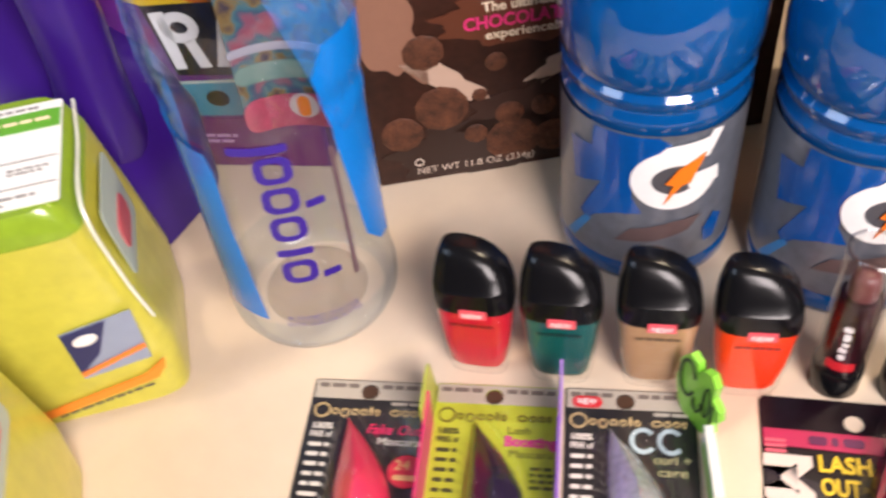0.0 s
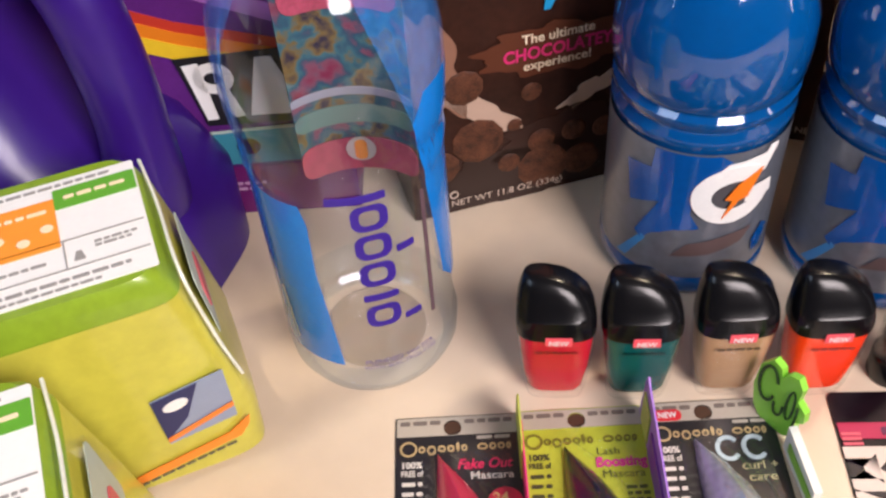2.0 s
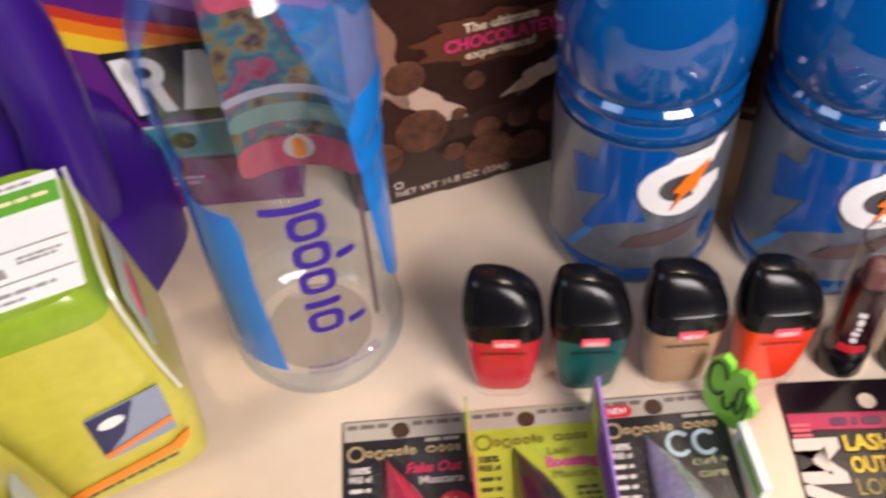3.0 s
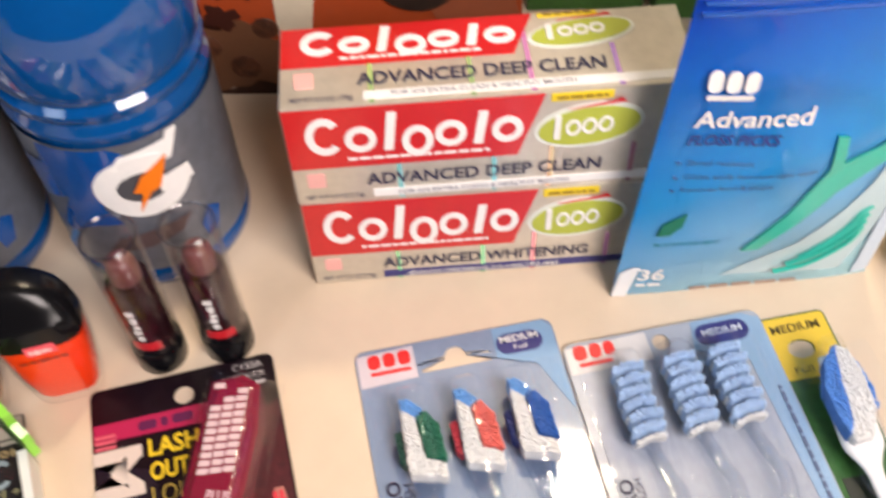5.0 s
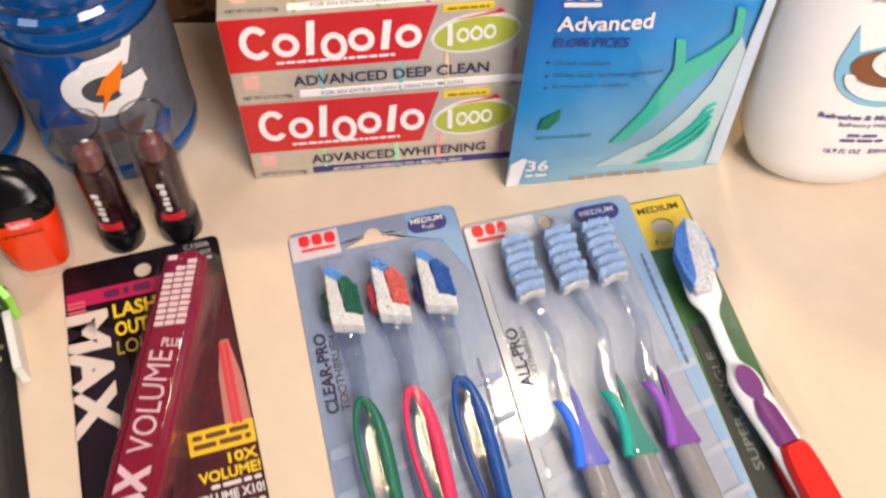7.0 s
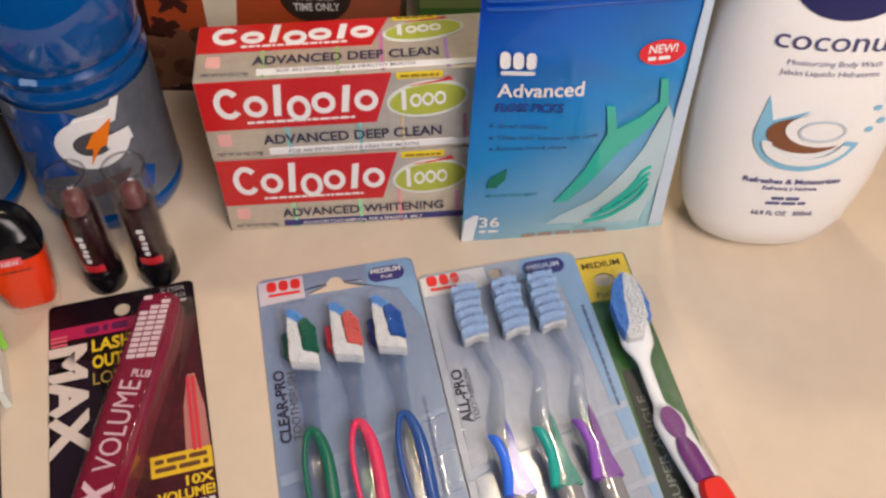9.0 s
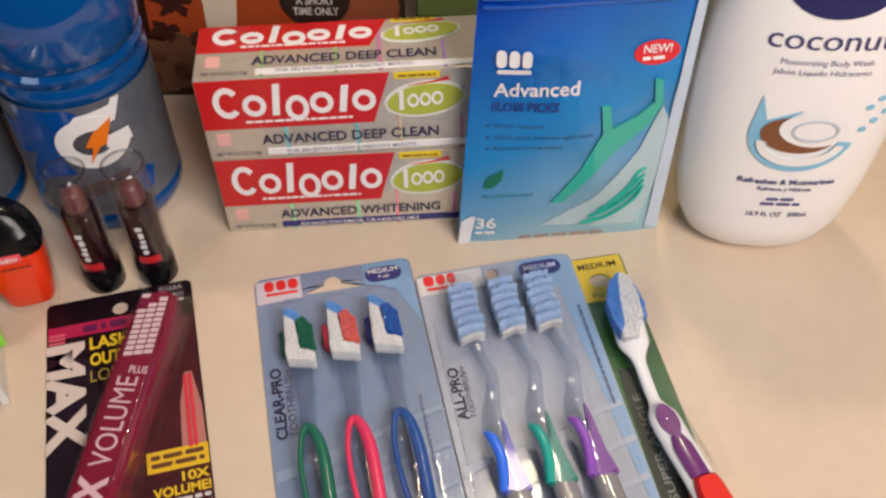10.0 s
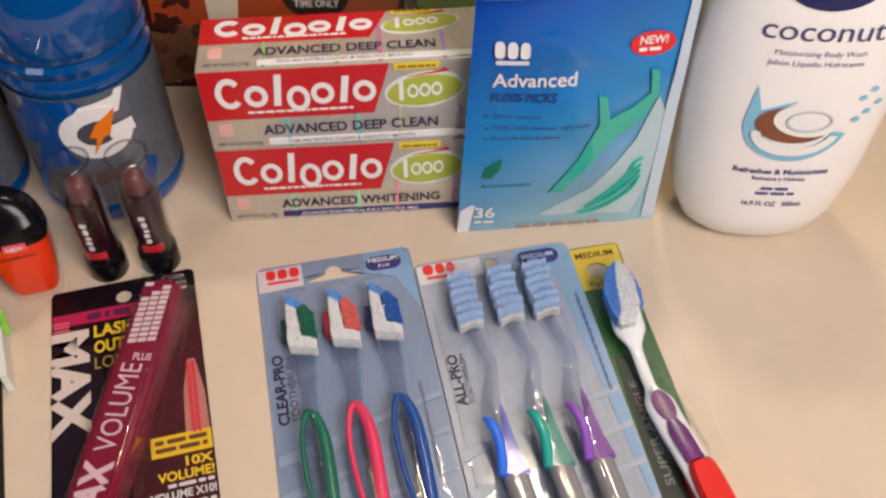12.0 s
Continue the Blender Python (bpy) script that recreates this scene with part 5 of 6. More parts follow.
def clear_brush_pack(m):
    w, length = 0.0757, 0.215
    ob = thing("toothbrush_pack", m, "blister pack of three clear toothbrushes with green, red and blue loops", "toothbrush pack", "toothbrush packs")
    part("backing_card", holed_bm(dense(rrect(0, w, -length, 0, 0.004)), hang_hole(0.0370, -0.0095)), M_CARD_BLUE, ob, "blue-grey printed card")
    part("pale_band", lay(outline_bm([(0.0006, -0.0155), (0.0006, -0.002), (0.022, -0.001), (0.022, -0.0145)], 0.0002), CT), ink(0.56, 0.50, 0.54), ob)
    part("blue_corner", lay(outline_bm([(0.0525, -0.0005), (0.072, -0.0005), (0.0750, -0.004), (0.0750, -0.040), (0.066, -0.018), (0.052, -0.013)], 0.0002), CT), ink(0.20, 0.34, 0.52), ob)
    part("blue_corner", lay(outline_bm([(0.0006, -0.125), (0.0006, -0.210), (0.070, -0.210), (0.030, -0.165)], 0.0002), CT), ink(0.05, 0.14, 0.38), ob)
    swirls(w, length, ink(0.25, 0.32, 0.43), ob, 1)
    part("brand_mark", lay(bars_bm([(0.0045, 0.0092, -0.0085, 0.0062), (0.0102, 0.0148, -0.0085, 0.0062), (0.0158, 0.0205, -0.0085, 0.0062), (0.005, 0.020, -0.0112, 0.0016)]), CT), ink(0.68, 0.02, 0.02), ob, "red brand mark as plain bars")
    part("pill", lay(outline_bm(rrect(0.0530, 0.0705, -0.0125, -0.0040, 0.0042)), CT + 0.0002), NAVY, ob, "navy pill-shaped label")
    part("pill_print", lay(merge(text_bm("MEDIUM", 0.0617, -0.0078, 0.0027, 0.0145, "CENTER", bold=0.02), text_bm("Full", 0.0617, -0.0113, 0.0020, 0.005, "CENTER")), CT + 0.0007), WHITE, ob)
    part("title", lay(merge(upward(text_bm("CLEAR-PRO", 0, 0, 0.0046, 0.0370, bold=0.03), 0.0076, -0.0900), upward(text_bm("TOOTHBRUSH", 0, 0, 0.0034, 0.0345), 0.0122, -0.0895)), CT + 0.0002), ink(0.02, 0.02, 0.05), ob)
    part("small_print", lay(upward(word_bars(0, 0.048, 0, 0.0013, 3), 0.0672, -0.127), CT + 0.0002), ink(0.12, 0.15, 0.25), ob)
    for x, colour, dark in ((0.0172, (0.004, 0.13, 0.075), (0.004, 0.07, 0.05)), (0.0368, (0.72, 0.035, 0.11), (0.5, 0.03, 0.06)), (0.0562, (0.008, 0.07, 0.28), (0.008, 0.02, 0.14))):
        brush = part("toothbrush", tube_bm(smooth_line([(x, -0.032, 0.004), (x, -0.045, 0.004), (x, -0.062, 0.0045), (x + 0.0005, -0.072, 0.0058), (x, -0.092, 0.0062), (x - 0.001, -0.112, 0.006), (x, -0.150, 0.006), (x + 0.002, -0.200, 0.0055)], 5), [0.0058] * 10 + [0.0044] * 6 + [0.0036] * 6 + [0.0045] * 14, 12, 0.6), M_CLEAR_ROD, ob, "clear plastic toothbrush", True)
        col = mat("coloured_bristle", (0.010, 0.10, 0.42) if colour[2] > 0.2 else colour if colour[0] < 0.5 else (0.70, 0.13, 0.11), 0.45, var=0.25, scale=300, bump=0.25, bscale=900)
        part("bristles", brush_field(shifted([(-0.0045, -0.0320), (-0.0004, -0.0360), (0.0004, -0.0512), (0.0068, -0.0545), (0.0070, -0.0595), (-0.0056, -0.0560)], x), 0.005, 0.0118), M_BRISTLE_W, brush, "white bristle tufts")
        part("bristles", brush_field(shifted([(-0.0002, -0.0360), (0.0030, -0.0340), (0.0066, -0.0395), (0.0072, -0.0540), (0.0006, -0.0510)], x), 0.005, 0.0124, lean=(0.0006, 0.0), seed=4), col, brush, "coloured bristle tufts")
        # outer row in a darker copy of the colour, shade painted in
        part("bristles", brush_field(shifted([(-0.0078, -0.0385), (-0.0054, -0.0385), (-0.0060, -0.0520), (-0.0080, -0.0500)], x), 0.004, 0.0085, seed=5), mat("shaded_bristle", dark, 0.5, var=0.2, scale=300), brush, "dark outer bristle tufts")
        part("bristle_tip", brush_field(shifted([(-0.0046, -0.0278), (-0.0012, -0.0285), (0.0030, -0.0332), (-0.0002, -0.0358), (-0.0047, -0.0322)], x), 0.005, 0.0118, seed=6), mat("blue_tip_bristle", (0.12, 0.34, 0.72), 0.45, var=0.2, scale=300), brush, "blue tip tufts")
        loop = smooth_line([(x - 0.0014, -0.150, 0.0085), (x - 0.0046, -0.125, 0.009), (x - 0.0050, -0.105, 0.0095), (x - 0.0024, -0.0925, 0.0098), (x + 0.0012, -0.0925, 0.0098), (x + 0.0040, -0.103, 0.0095), (x + 0.0046, -0.120, 0.009), (x + 0.0040, -0.145, 0.0085), (x + 0.004, -0.170, 0.008), (x + 0.005, -0.200, 0.0075)], 5)
        rad = [0.0012 + 0.0016 * ease(10, 28, i) for i in range(len(loop))]
        part("grip_loop", tube_bm(loop, rad, 10), mat("rubber_grip", colour, 0.35, var=0.05, coat=0.2), brush, "coloured rubber grip loop", True)

    def height(x, y):
        rim = ease(0.0035, 0.008, x) * ease(0.0735, 0.069, x) * ease(-0.017, -0.026, y) * ease(-0.211, -0.205, y)
        ridge = sum(math.exp(-(((x - c) / 0.0066) ** 4)) for c in (0.0172, 0.0368, 0.0562))
        waist = 0.75 + 0.25 * ease(-0.055, -0.045, y)
        return CT + 0.0004 + rim * (0.003 + 0.0115 * min(ridge, 1) * waist)
    part("blister", dome_bm(0.002, 0.0745, -0.212, -0.0165, height, 60, 60), M_BLISTER, ob, "clear moulded blister", True).visible_shadow = False
    return ob


def zigzag_brush_pack(m):
    w, length = 0.0766, 0.215
    ob = thing("toothbrush_pack", m, "blister pack of three toothbrushes with zigzag bristles and coloured grips", "toothbrush pack", "toothbrush packs")
    hole = [(0.0369 + 0.0034 * math.cos(2 * math.pi * k / 16), -0.0062 + 0.0034 * math.sin(2 * math.pi * k / 16)) for k in range(16)]
    part("backing_card", holed_bm(dense(rrect(0, w, -length, 0, 0.004)), hole), M_CARD_GREY, ob, "pale grey printed card")
    part("blue_edge", lay(outline_bm([(0.050, -0.0006), (0.070, -0.0006), (0.0760, -0.004), (0.0760, -0.18), (0.0700, -0.10), (0.066, -0.02), (0.048, -0.0125)], 0.0002), CT), ink(0.25, 0.38, 0.54), ob)
    part("pale_band", lay(outline_bm([(0.0006, -0.0130), (0.0006, -0.002), (0.032, -0.0008), (0.032, -0.0125)], 0.0002), CT), ink(0.62, 0.60, 0.58), ob)
    swirls(w, length, ink(0.39, 0.43, 0.49), ob, 2)
    part("brand_mark", lay(bars_bm([(0.0035, 0.0085, -0.0078, 0.0062), (0.0096, 0.0140, -0.0078, 0.0062), (0.0150, 0.0190, -0.0078, 0.0062), (0.0045, 0.017, -0.0105, 0.0016)]), CT + 0.0002), ink(0.68, 0.02, 0.02), ob, "red brand mark as plain bars")
    part("pill", lay(outline_bm(rrect(0.0500, 0.0705, -0.0115, -0.0028, 0.0042)), CT + 0.0002), NAVY, ob, "navy pill-shaped label")
    part("pill_print", lay(text_bm("MEDIUM", 0.0602, -0.0080, 0.0027, 0.0155, "CENTER", bold=0.02), CT + 0.0007), ink(0.6, 0.65, 0.75), ob)
    part("title", lay(merge(upward(text_bm("ALL-PRO", 0, 0, 0.0046, 0.0275, bold=0.03), 0.0088, -0.0830), upward(text_bm("TOOTHBRUSH", 0, 0, 0.0026, 0.0265), 0.0122, -0.0825)), CT + 0.0002), ink(0.02, 0.02, 0.05), ob)
    part("small_print", lay(upward(word_bars(0, 0.055, 0, 0.0012, 6), 0.0728, -0.088), CT + 0.0004), ink(0.10, 0.13, 0.22), ob)
    part("fold_line", lay(outline_bm(rrect(0.0035, 0.0042, -0.205, -0.03, 0.0002)), CT), ink(0.3, 0.33, 0.38), ob)
    for x, light, dark in ((0.0185, (0.04, 0.17, 0.80), (0.08, 0.09, 0.45)), (0.0375, (0.02, 0.36, 0.30), (0.01, 0.20, 0.16)), (0.0545, (0.26, 0.09, 0.46), (0.17, 0.045, 0.28))):
        rod = smooth_line([(x, -0.018, 0.004), (x, -0.044, 0.0045), (x + 0.002, -0.058, 0.006), (x + 0.0036, -0.068, 0.0078), (x + 0.0008, -0.080, 0.0078), (x - 0.0016, -0.092, 0.0070), (x - 0.0005, -0.120, 0.0065), (x + 0.001, -0.165, 0.0065), (x + 0.001, -0.203, 0.006)], 5)
        brush = part("toothbrush", tube_bm(rod, [0.0058] * 6 + [0.0026 + 0.0024 * ease(8, 22, i) for i in range(len(rod) - 6)], 12, 0.65), M_CLEAR_ROD, ob, "clear plastic toothbrush", True)
        for k in range(6):
            y, dx = -0.0178 - 0.0047 * k, 0.0006 * math.sin(1.9 * k)
            band = [(-0.0062 + dx, y - 0.0020), (0.0, y - 0.0002), (0.0058 + dx, y - 0.0012), (0.0058 + dx, y - 0.0036), (0.0, y - 0.0030), (-0.0062 + dx, y - 0.0046)]
            part("zigzag_bristle", brush_field(shifted(band, x), 0.005, 0.0126, 0.00056, 0.00031, (0.0, 0.0008), k), M_BRISTLE_B, brush, "pale blue zigzag bristle row")
            low = [(-0.0058 + dx, y - 0.0046), (0.0, y - 0.0030), (0.0056 + dx, y - 0.0036), (0.0056 + dx, y - 0.0054), (0.0, y - 0.0046), (-0.0058 + dx, y - 0.0064)]
            part("zigzag_bristle", brush_field(shifted(low, x), 0.005, 0.0106, 0.00056, 0.00031, (0.0, -0.0008), k + 20), M_BRISTLE_W, brush, "white bristle row between")
        line = smooth_line([(x - 0.0064, -0.0962, 0.0112), (x - 0.0040, -0.1000, 0.0122), (x - 0.0026, -0.1075, 0.0122), (x - 0.0030, -0.1150, 0.0116), (x - 0.0044, -0.1235, 0.0105)], 5)
        part("grip", tube_bm(line, [0.0010 + 0.0012 * ease(0, 5, i) for i in range(len(line))], 10, 0.8), mat("rubber_grip", light, 0.3, var=0.05, coat=0.3), brush, "bright rubber edge of the grip", True)
        web = outline_bm(shifted([(-0.0026, -0.1060), (-0.0006, -0.1060), (0.0006, -0.1020), (0.0010, -0.0965), (0.0022, -0.0900), (0.0034, -0.0960), (0.0038, -0.1050), (0.0046, -0.1140), (0.0068, -0.1240), (0.0010, -0.1262), (-0.0048, -0.1238), (-0.0034, -0.1150)], x), 0.0040)
        bmesh.ops.bevel(web, geom=[e for e in web.edges if e.verts[0].co.z > 0.003 and e.verts[1].co.z > 0.003], offset=0.0009, segments=2, affect="EDGES")
        part("grip_web", lay(web, 0.0080), mat("rubber_grip", dark, 0.35, var=0.08, coat=0.2), brush, "coloured rubber grip", True)
        part("butt", tube_bm(smooth_line([(x + 0.0010, -0.124, 0.0085), (x + 0.002, -0.150, 0.009), (x + 0.003, -0.200, 0.008)], 5), 0.0050, 12, 0.7), mat("smoky_handle", (0.26, 0.25, 0.25), 0.15, coat=0.6), brush, "smoky handle end", True)

    def height(x, y):
        rim = ease(0.0055, 0.010, x) * ease(0.0725, 0.068, x) * ease(-0.0085, -0.013, y) * ease(-0.211, -0.205, y)
        ridge = sum(math.exp(-(((x - c) / 0.0064) ** 4)) for c in (0.0185, 0.0375, 0.0545))
        return CT + 0.0004 + rim * (0.004 + 0.0105 * min(ridge, 1) * (0.7 + 0.3 * ease(-0.055, -0.042, y)))
    part("blister", dome_bm(0.003, 0.0745, -0.212, -0.0080, height, 60, 60), M_BLISTER, ob, "clear moulded blister", True).visible_shadow = False
    return ob


def single_brush_pack(m):
    w, length = 0.0400, 0.215
    ob = thing("single_toothbrush_pack", m, "white and purple toothbrush on a yellow and green card", "toothbrush pack", "toothbrush packs")
    hole = [(0.0255 + 0.0052 * math.cos(2 * math.pi * k / 16), -0.0150 + 0.0040 * math.sin(2 * math.pi * k / 16)) for k in range(16)]
    part("backing_card", holed_bm(dense(rrect(0, w, -length, 0, 0.002)), hole), mat("green_print_card", (0.035, 0.11, 0.03), 0.3, var=0.3, scale=30, coat=0.3), ob, "dark green printed card")
    part("yellow_top", lay(holed_bm(dense(rrect(0.0008, w - 0.0008, -0.0270, -0.0008, 0.001)), hole, 0.0003), CT), ink(0.72, 0.50, 0.05), ob, "yellow top of the card")
    part("top_print", lay(text_bm("MEDIUM", 0.0170, -0.0075, 0.0034, 0.0190, bold=0.02), CT + 0.0003), ink(0.10, 0.07, 0.02), ob)
    part("full_print", lay(text_bm("Full", 0.0195, -0.0250, 0.0028, 0.0070), CT + 0.0003), ink(0.10, 0.07, 0.02), ob)
    part("black_band", lay(outline_bm([(0.0185, -0.066), (0.0270, -0.066), (0.0300, -0.210), (0.0150, -0.210)], 0.0003), CT), ink(0.03, 0.035, 0.03), ob)
    part("title", lay(upward(text_bm("SUPER ANGLE", 0, 0, 0.0036, 0.052, bold=0.01), 0.0240, -0.1320), CT + 0.0005), ink(0.20, 0.21, 0.19), ob)
    white = mat("white_handle", (0.80, 0.80, 0.79), 0.25, var=0.02, coat=0.5)
    hl = smooth_line([(0.0300, -0.024, 0.008), (0.0288, -0.040, 0.0085), (0.0276, -0.053, 0.0085), (0.0270, -0.064, 0.008), (0.0268, -0.078, 0.0075), (0.0268, -0.088, 0.0078), (0.0276, -0.097, 0.0085), (0.0295, -0.110, 0.0085), (0.0325, -0.127, 0.0085), (0.0365, -0.160, 0.0085), (0.040, -0.205, 0.008)], 5)
    n = len(hl)
    rad = [0.0040 + 0.0034 * ease(0, 5, i) - 0.0046 * ease(12, 17, i) + 0.0040 * ease(25, 31, i) for i in range(n)]
    brush = part("toothbrush", tube_bm(hl, rad, 16, 0.55), white, ob, "white toothbrush handle", True)
    deep = mat("blue_bristle", (0.10, 0.27, 0.68), 0.5, var=0.2, scale=400, bump=0.3, bscale=900)
    part("bristles", brush_field([(0.0300, -0.0232), (0.0240, -0.0285), (0.0198, -0.0390), (0.0196, -0.0490), (0.0210, -0.0570), (0.0240, -0.0515), (0.0262, -0.0380), (0.0288, -0.0265)], 0.010, 0.0168), deep, brush, "blue bristle tufts")
    part("bristles", brush_field([(0.0302, -0.0232), (0.0340, -0.0255), (0.0352, -0.0360), (0.0340, -0.0480), (0.0290, -0.0590), (0.0225, -0.0590), (0.0215, -0.0572), (0.0243, -0.0515), (0.0266, -0.0380), (0.0290, -0.0265)], 0.010, 0.0158, seed=8), M_BRISTLE_W, brush, "white bristle tufts")
    part("bristles", brush_field([(0.0342, -0.0255), (0.0365, -0.0300), (0.0376, -0.0400), (0.0362, -0.0480), (0.0344, -0.0480), (0.0356, -0.0360)], 0.008, 0.0135, seed=9), deep, brush, "blue bristle tufts")
    purple = mat("purple_rubber", (0.16, 0.035, 0.17), 0.4, var=0.1)
    part("grip_pad", onto(outline_bm(oval(0, 0, 0.0042, 0.0080, turn=8), 0.0006), Matrix.Translation((0.0280, -0.1010, 0.0120))), purple, brush, "purple rubber pad")
    part("grip_pad", tube_bm(smooth_line([(0.0288, -0.1085, 0.0122), (0.0302, -0.117, 0.0124), (0.0322, -0.128, 0.0122)], 5), [0.0026 + 0.0016 * ease(0, 4, i) for i in range(11)], 10, 0.4), purple, brush, "purple rubber pad", True)
    part("red_end", onto(loft_bm([(0.0020, 0, 0, 0.0068, 0.0420, 6), (0.0125, 0, 0, 0.0066, 0.0415, 6), (0.0145, 0, 0, 0.0054, 0.0400, 5)], 40), Matrix.Translation((0.0372, -0.1690, 0)) @ Matrix.Rotation(radians(5), 4, "Z")), ink(0.70, 0.02, 0.015, 0.3), ob, "red sleeve at the end", True)

    def height(x, y):
        c = np.interp(-y, [0.02, 0.05, 0.065, 0.09, 0.127, 0.2], [0.0300, 0.0278, 0.0270, 0.0270, 0.0325, 0.0400])
        half = np.interp(-y, [0.02, 0.04, 0.06, 0.075, 0.09, 0.2], [0.005, 0.0085, 0.0075, 0.005, 0.0085, 0.009])
        return CT + 0.0005 + 0.0165 * math.exp(-(((x - c) / half) ** 6)) * ease(-0.0165, -0.020, y)
    part("blister", dome_bm(0.0210, 0.0505, -0.1260, -0.0160, height, 36, 60), M_BLISTER, ob, "clear moulded blister", True).visible_shadow = False
    return ob


# ---- mascara on a plum card ----
def plum_mascara(m):
    w, length = 0.0672, 0.165
    ob = thing("mascara_card", m, "plum mascara tube blister-packed on a black and plum card", "mascara", "mascara cards")
    hole = [(0.0335 + 0.0037 * math.cos(2 * math.pi * k / 18), -0.0095 + 0.0037 * math.sin(2 * math.pi * k / 18)) for k in range(18)]
    part("backing_card", holed_bm(dense(rrect(0, w, -length, 0, 0.003)), hole), mat("black_plum_card", (0.007, 0.0025, 0.005), 0.3, var=0.5, scale=30, spec=0.3), ob, "black and plum printed card")
    part("plum_field", lay(outline_bm([(0.038, -0.030), (0.0665, -0.020), (0.0665, -0.162), (0.030, -0.162)], 0.0002), CT), mat("plum_print", (0.055, 0.006, 0.012), 0.4, var=0.6, scale=35), ob)
    part("plum_field", lay(outline_bm([(0.001, -0.030), (0.020, -0.036), (0.026, -0.075), (0.020, -0.120), (0.001, -0.120)], 0.0002), CT), mat("violet_print", (0.009, 0.003, 0.011), 0.4, var=0.6, scale=35), ob)
    part("code_print", lay(merge(text_bm("C150A", 0.0520, -0.0050, 0.0026, 0.0110), text_bm("AMP'D BLACK", 0.0470, -0.0090, 0.0022, 0.0165), word_bars(0.0530, 0.0635, -0.0120, 0.0013, 4)), CT + 0.0002), ink(0.55, 0.5, 0.5), ob)
    part("pink_band", lay(outline_bm([(0.0008, -0.0145), (0.045, -0.0150), (0.042, -0.0225), (0.0008, -0.0215)], 0.0003), CT + 0.0002), ink(0.40, 0.012, 0.07), ob, "pink printed band")
    part("brand_mark", lay(bars_bm([(0.0165, 0.0230, -0.0205, 0.0036), (0.0245, 0.0270, -0.0205, 0.0036), (0.0285, 0.036, -0.0205, 0.0036)]), CT + 0.0006), ink(0.10, 0.01, 0.06), ob)
    part("pink_stripes", lay(bars_bm([(0.001, 0.0085, -0.0205 - 0.0022 * i, 0.0013) for i in range(3)]), CT + 0.0006), ink(0.6, 0.10, 0.14), ob)
    part("big_word", lay(onto(text_bm("MAX", 0, 0, 0.0150, 0.0580, bold=0.05), Matrix.Translation((0.0012, -0.0255, 0)) @ Matrix.Rotation(radians(-90), 4, "Z")), CT + 0.0006), ink(0.62, 0.52, 0.45), ob, "large cream lettering down the card")
    part("slogan", lay(merge(text_bm("LASH", 0.0193, -0.0312, 0.0064, 0.0180, bold=0.03), text_bm("OUT", 0.0193, -0.0404, 0.0064, 0.0135, bold=0.03)), CT + 0.0006), ink(0.75, 0.52, 0.02), ob, "yellow lettering")
    part("slogan", lay(text_bm("LOUD", 0.0193, -0.0494, 0.0064, 0.0190), CT + 0.0006), ink(0.42, 0.30, 0.06), ob, "thin gold lettering")
    part("pink_glow", lay(outline_bm([(0.0560, -0.0960), (0.0570, -0.070), (0.0600, -0.0540), (0.0632, -0.0540), (0.0660, -0.072), (0.0665, -0.0940), (0.061, -0.1000)], 0.0002), CT + 0.0003), ink(0.45, 0.17, 0.14), ob)
    part("brush_picture", lay(merge(outline_bm(rrect(0.0592, 0.0608, -0.0930, -0.0555, 0.0006)), outline_bm(rrect(0.0615, 0.0630, -0.0930, -0.0555, 0.0006))), CT + 0.0007), ink(0.62, 0.04, 0.06), ob)
    part("yellow_label", lay(outline_bm(rrect(0.0412, 0.0668, -0.1020, -0.0920, 0.0004)), CT + 0.0004), ink(0.72, 0.45, 0.02), ob, "yellow printed label")
    part("label_print", lay(merge(word_bars(0.0430, 0.0655, -0.0962, 0.0020, 1), word_bars(0.0430, 0.0650, -0.1000, 0.0020, 2)), CT + 0.0009), ink(0.12, 0.05, 0.02), ob)
    part("claim", lay(merge(text_bm("10X", 0.0665, -0.1082, 0.0042, 0.0115, "RIGHT", bold=0.03), text_bm("VOLUME!", 0.0665, -0.1140, 0.0042, 0.0235, "RIGHT", bold=0.03)), CT + 0.0006), ink(0.75, 0.50, 0.02), ob, "yellow lettering")
    part("claim", lay(merge(word_bars(0.047, 0.0660, -0.1172, 0.0016, 8), text_bm("VOLUME X10!", 0.0665, -0.1225, 0.0036, 0.0270, "RIGHT", bold=0.03), word_bars(0.0420, 0.0660, -0.1265, 0.0018, 7)), CT + 0.0006), ink(0.62, 0.58, 0.56), ob)
    # the tube lies slantwise, flat-sided, widening towards the card's top
    axis = Matrix.Translation((0.0540, -0.0170, CT)) @ Matrix.Rotation(radians(-18.5), 4, "Z")
    plum = mat("plum_plastic", (0.20, 0.008, 0.030), 0.22, var=0.08, coat=0.7)
    tube = outline_bm([(-0.0085, 0.0), (0.0020, 0.0035), (0.0085, 0.0), (0.0108, -0.018), (0.0100, -0.045), (0.0092, -0.145), (-0.0105, -0.145), (-0.0100, -0.045)], 0.0155)
    bmesh.ops.bevel(tube, geom=[e for e in tube.edges if e.verts[0].co.z > 0.01 and e.verts[1].co.z > 0.01], offset=0.0035, segments=3, affect="EDGES")
    mt = part("mascara_tube", onto(tube, axis), plum, ob, "glossy plum mascara tube", True)
    cells = []
    rng = random.Random(5)
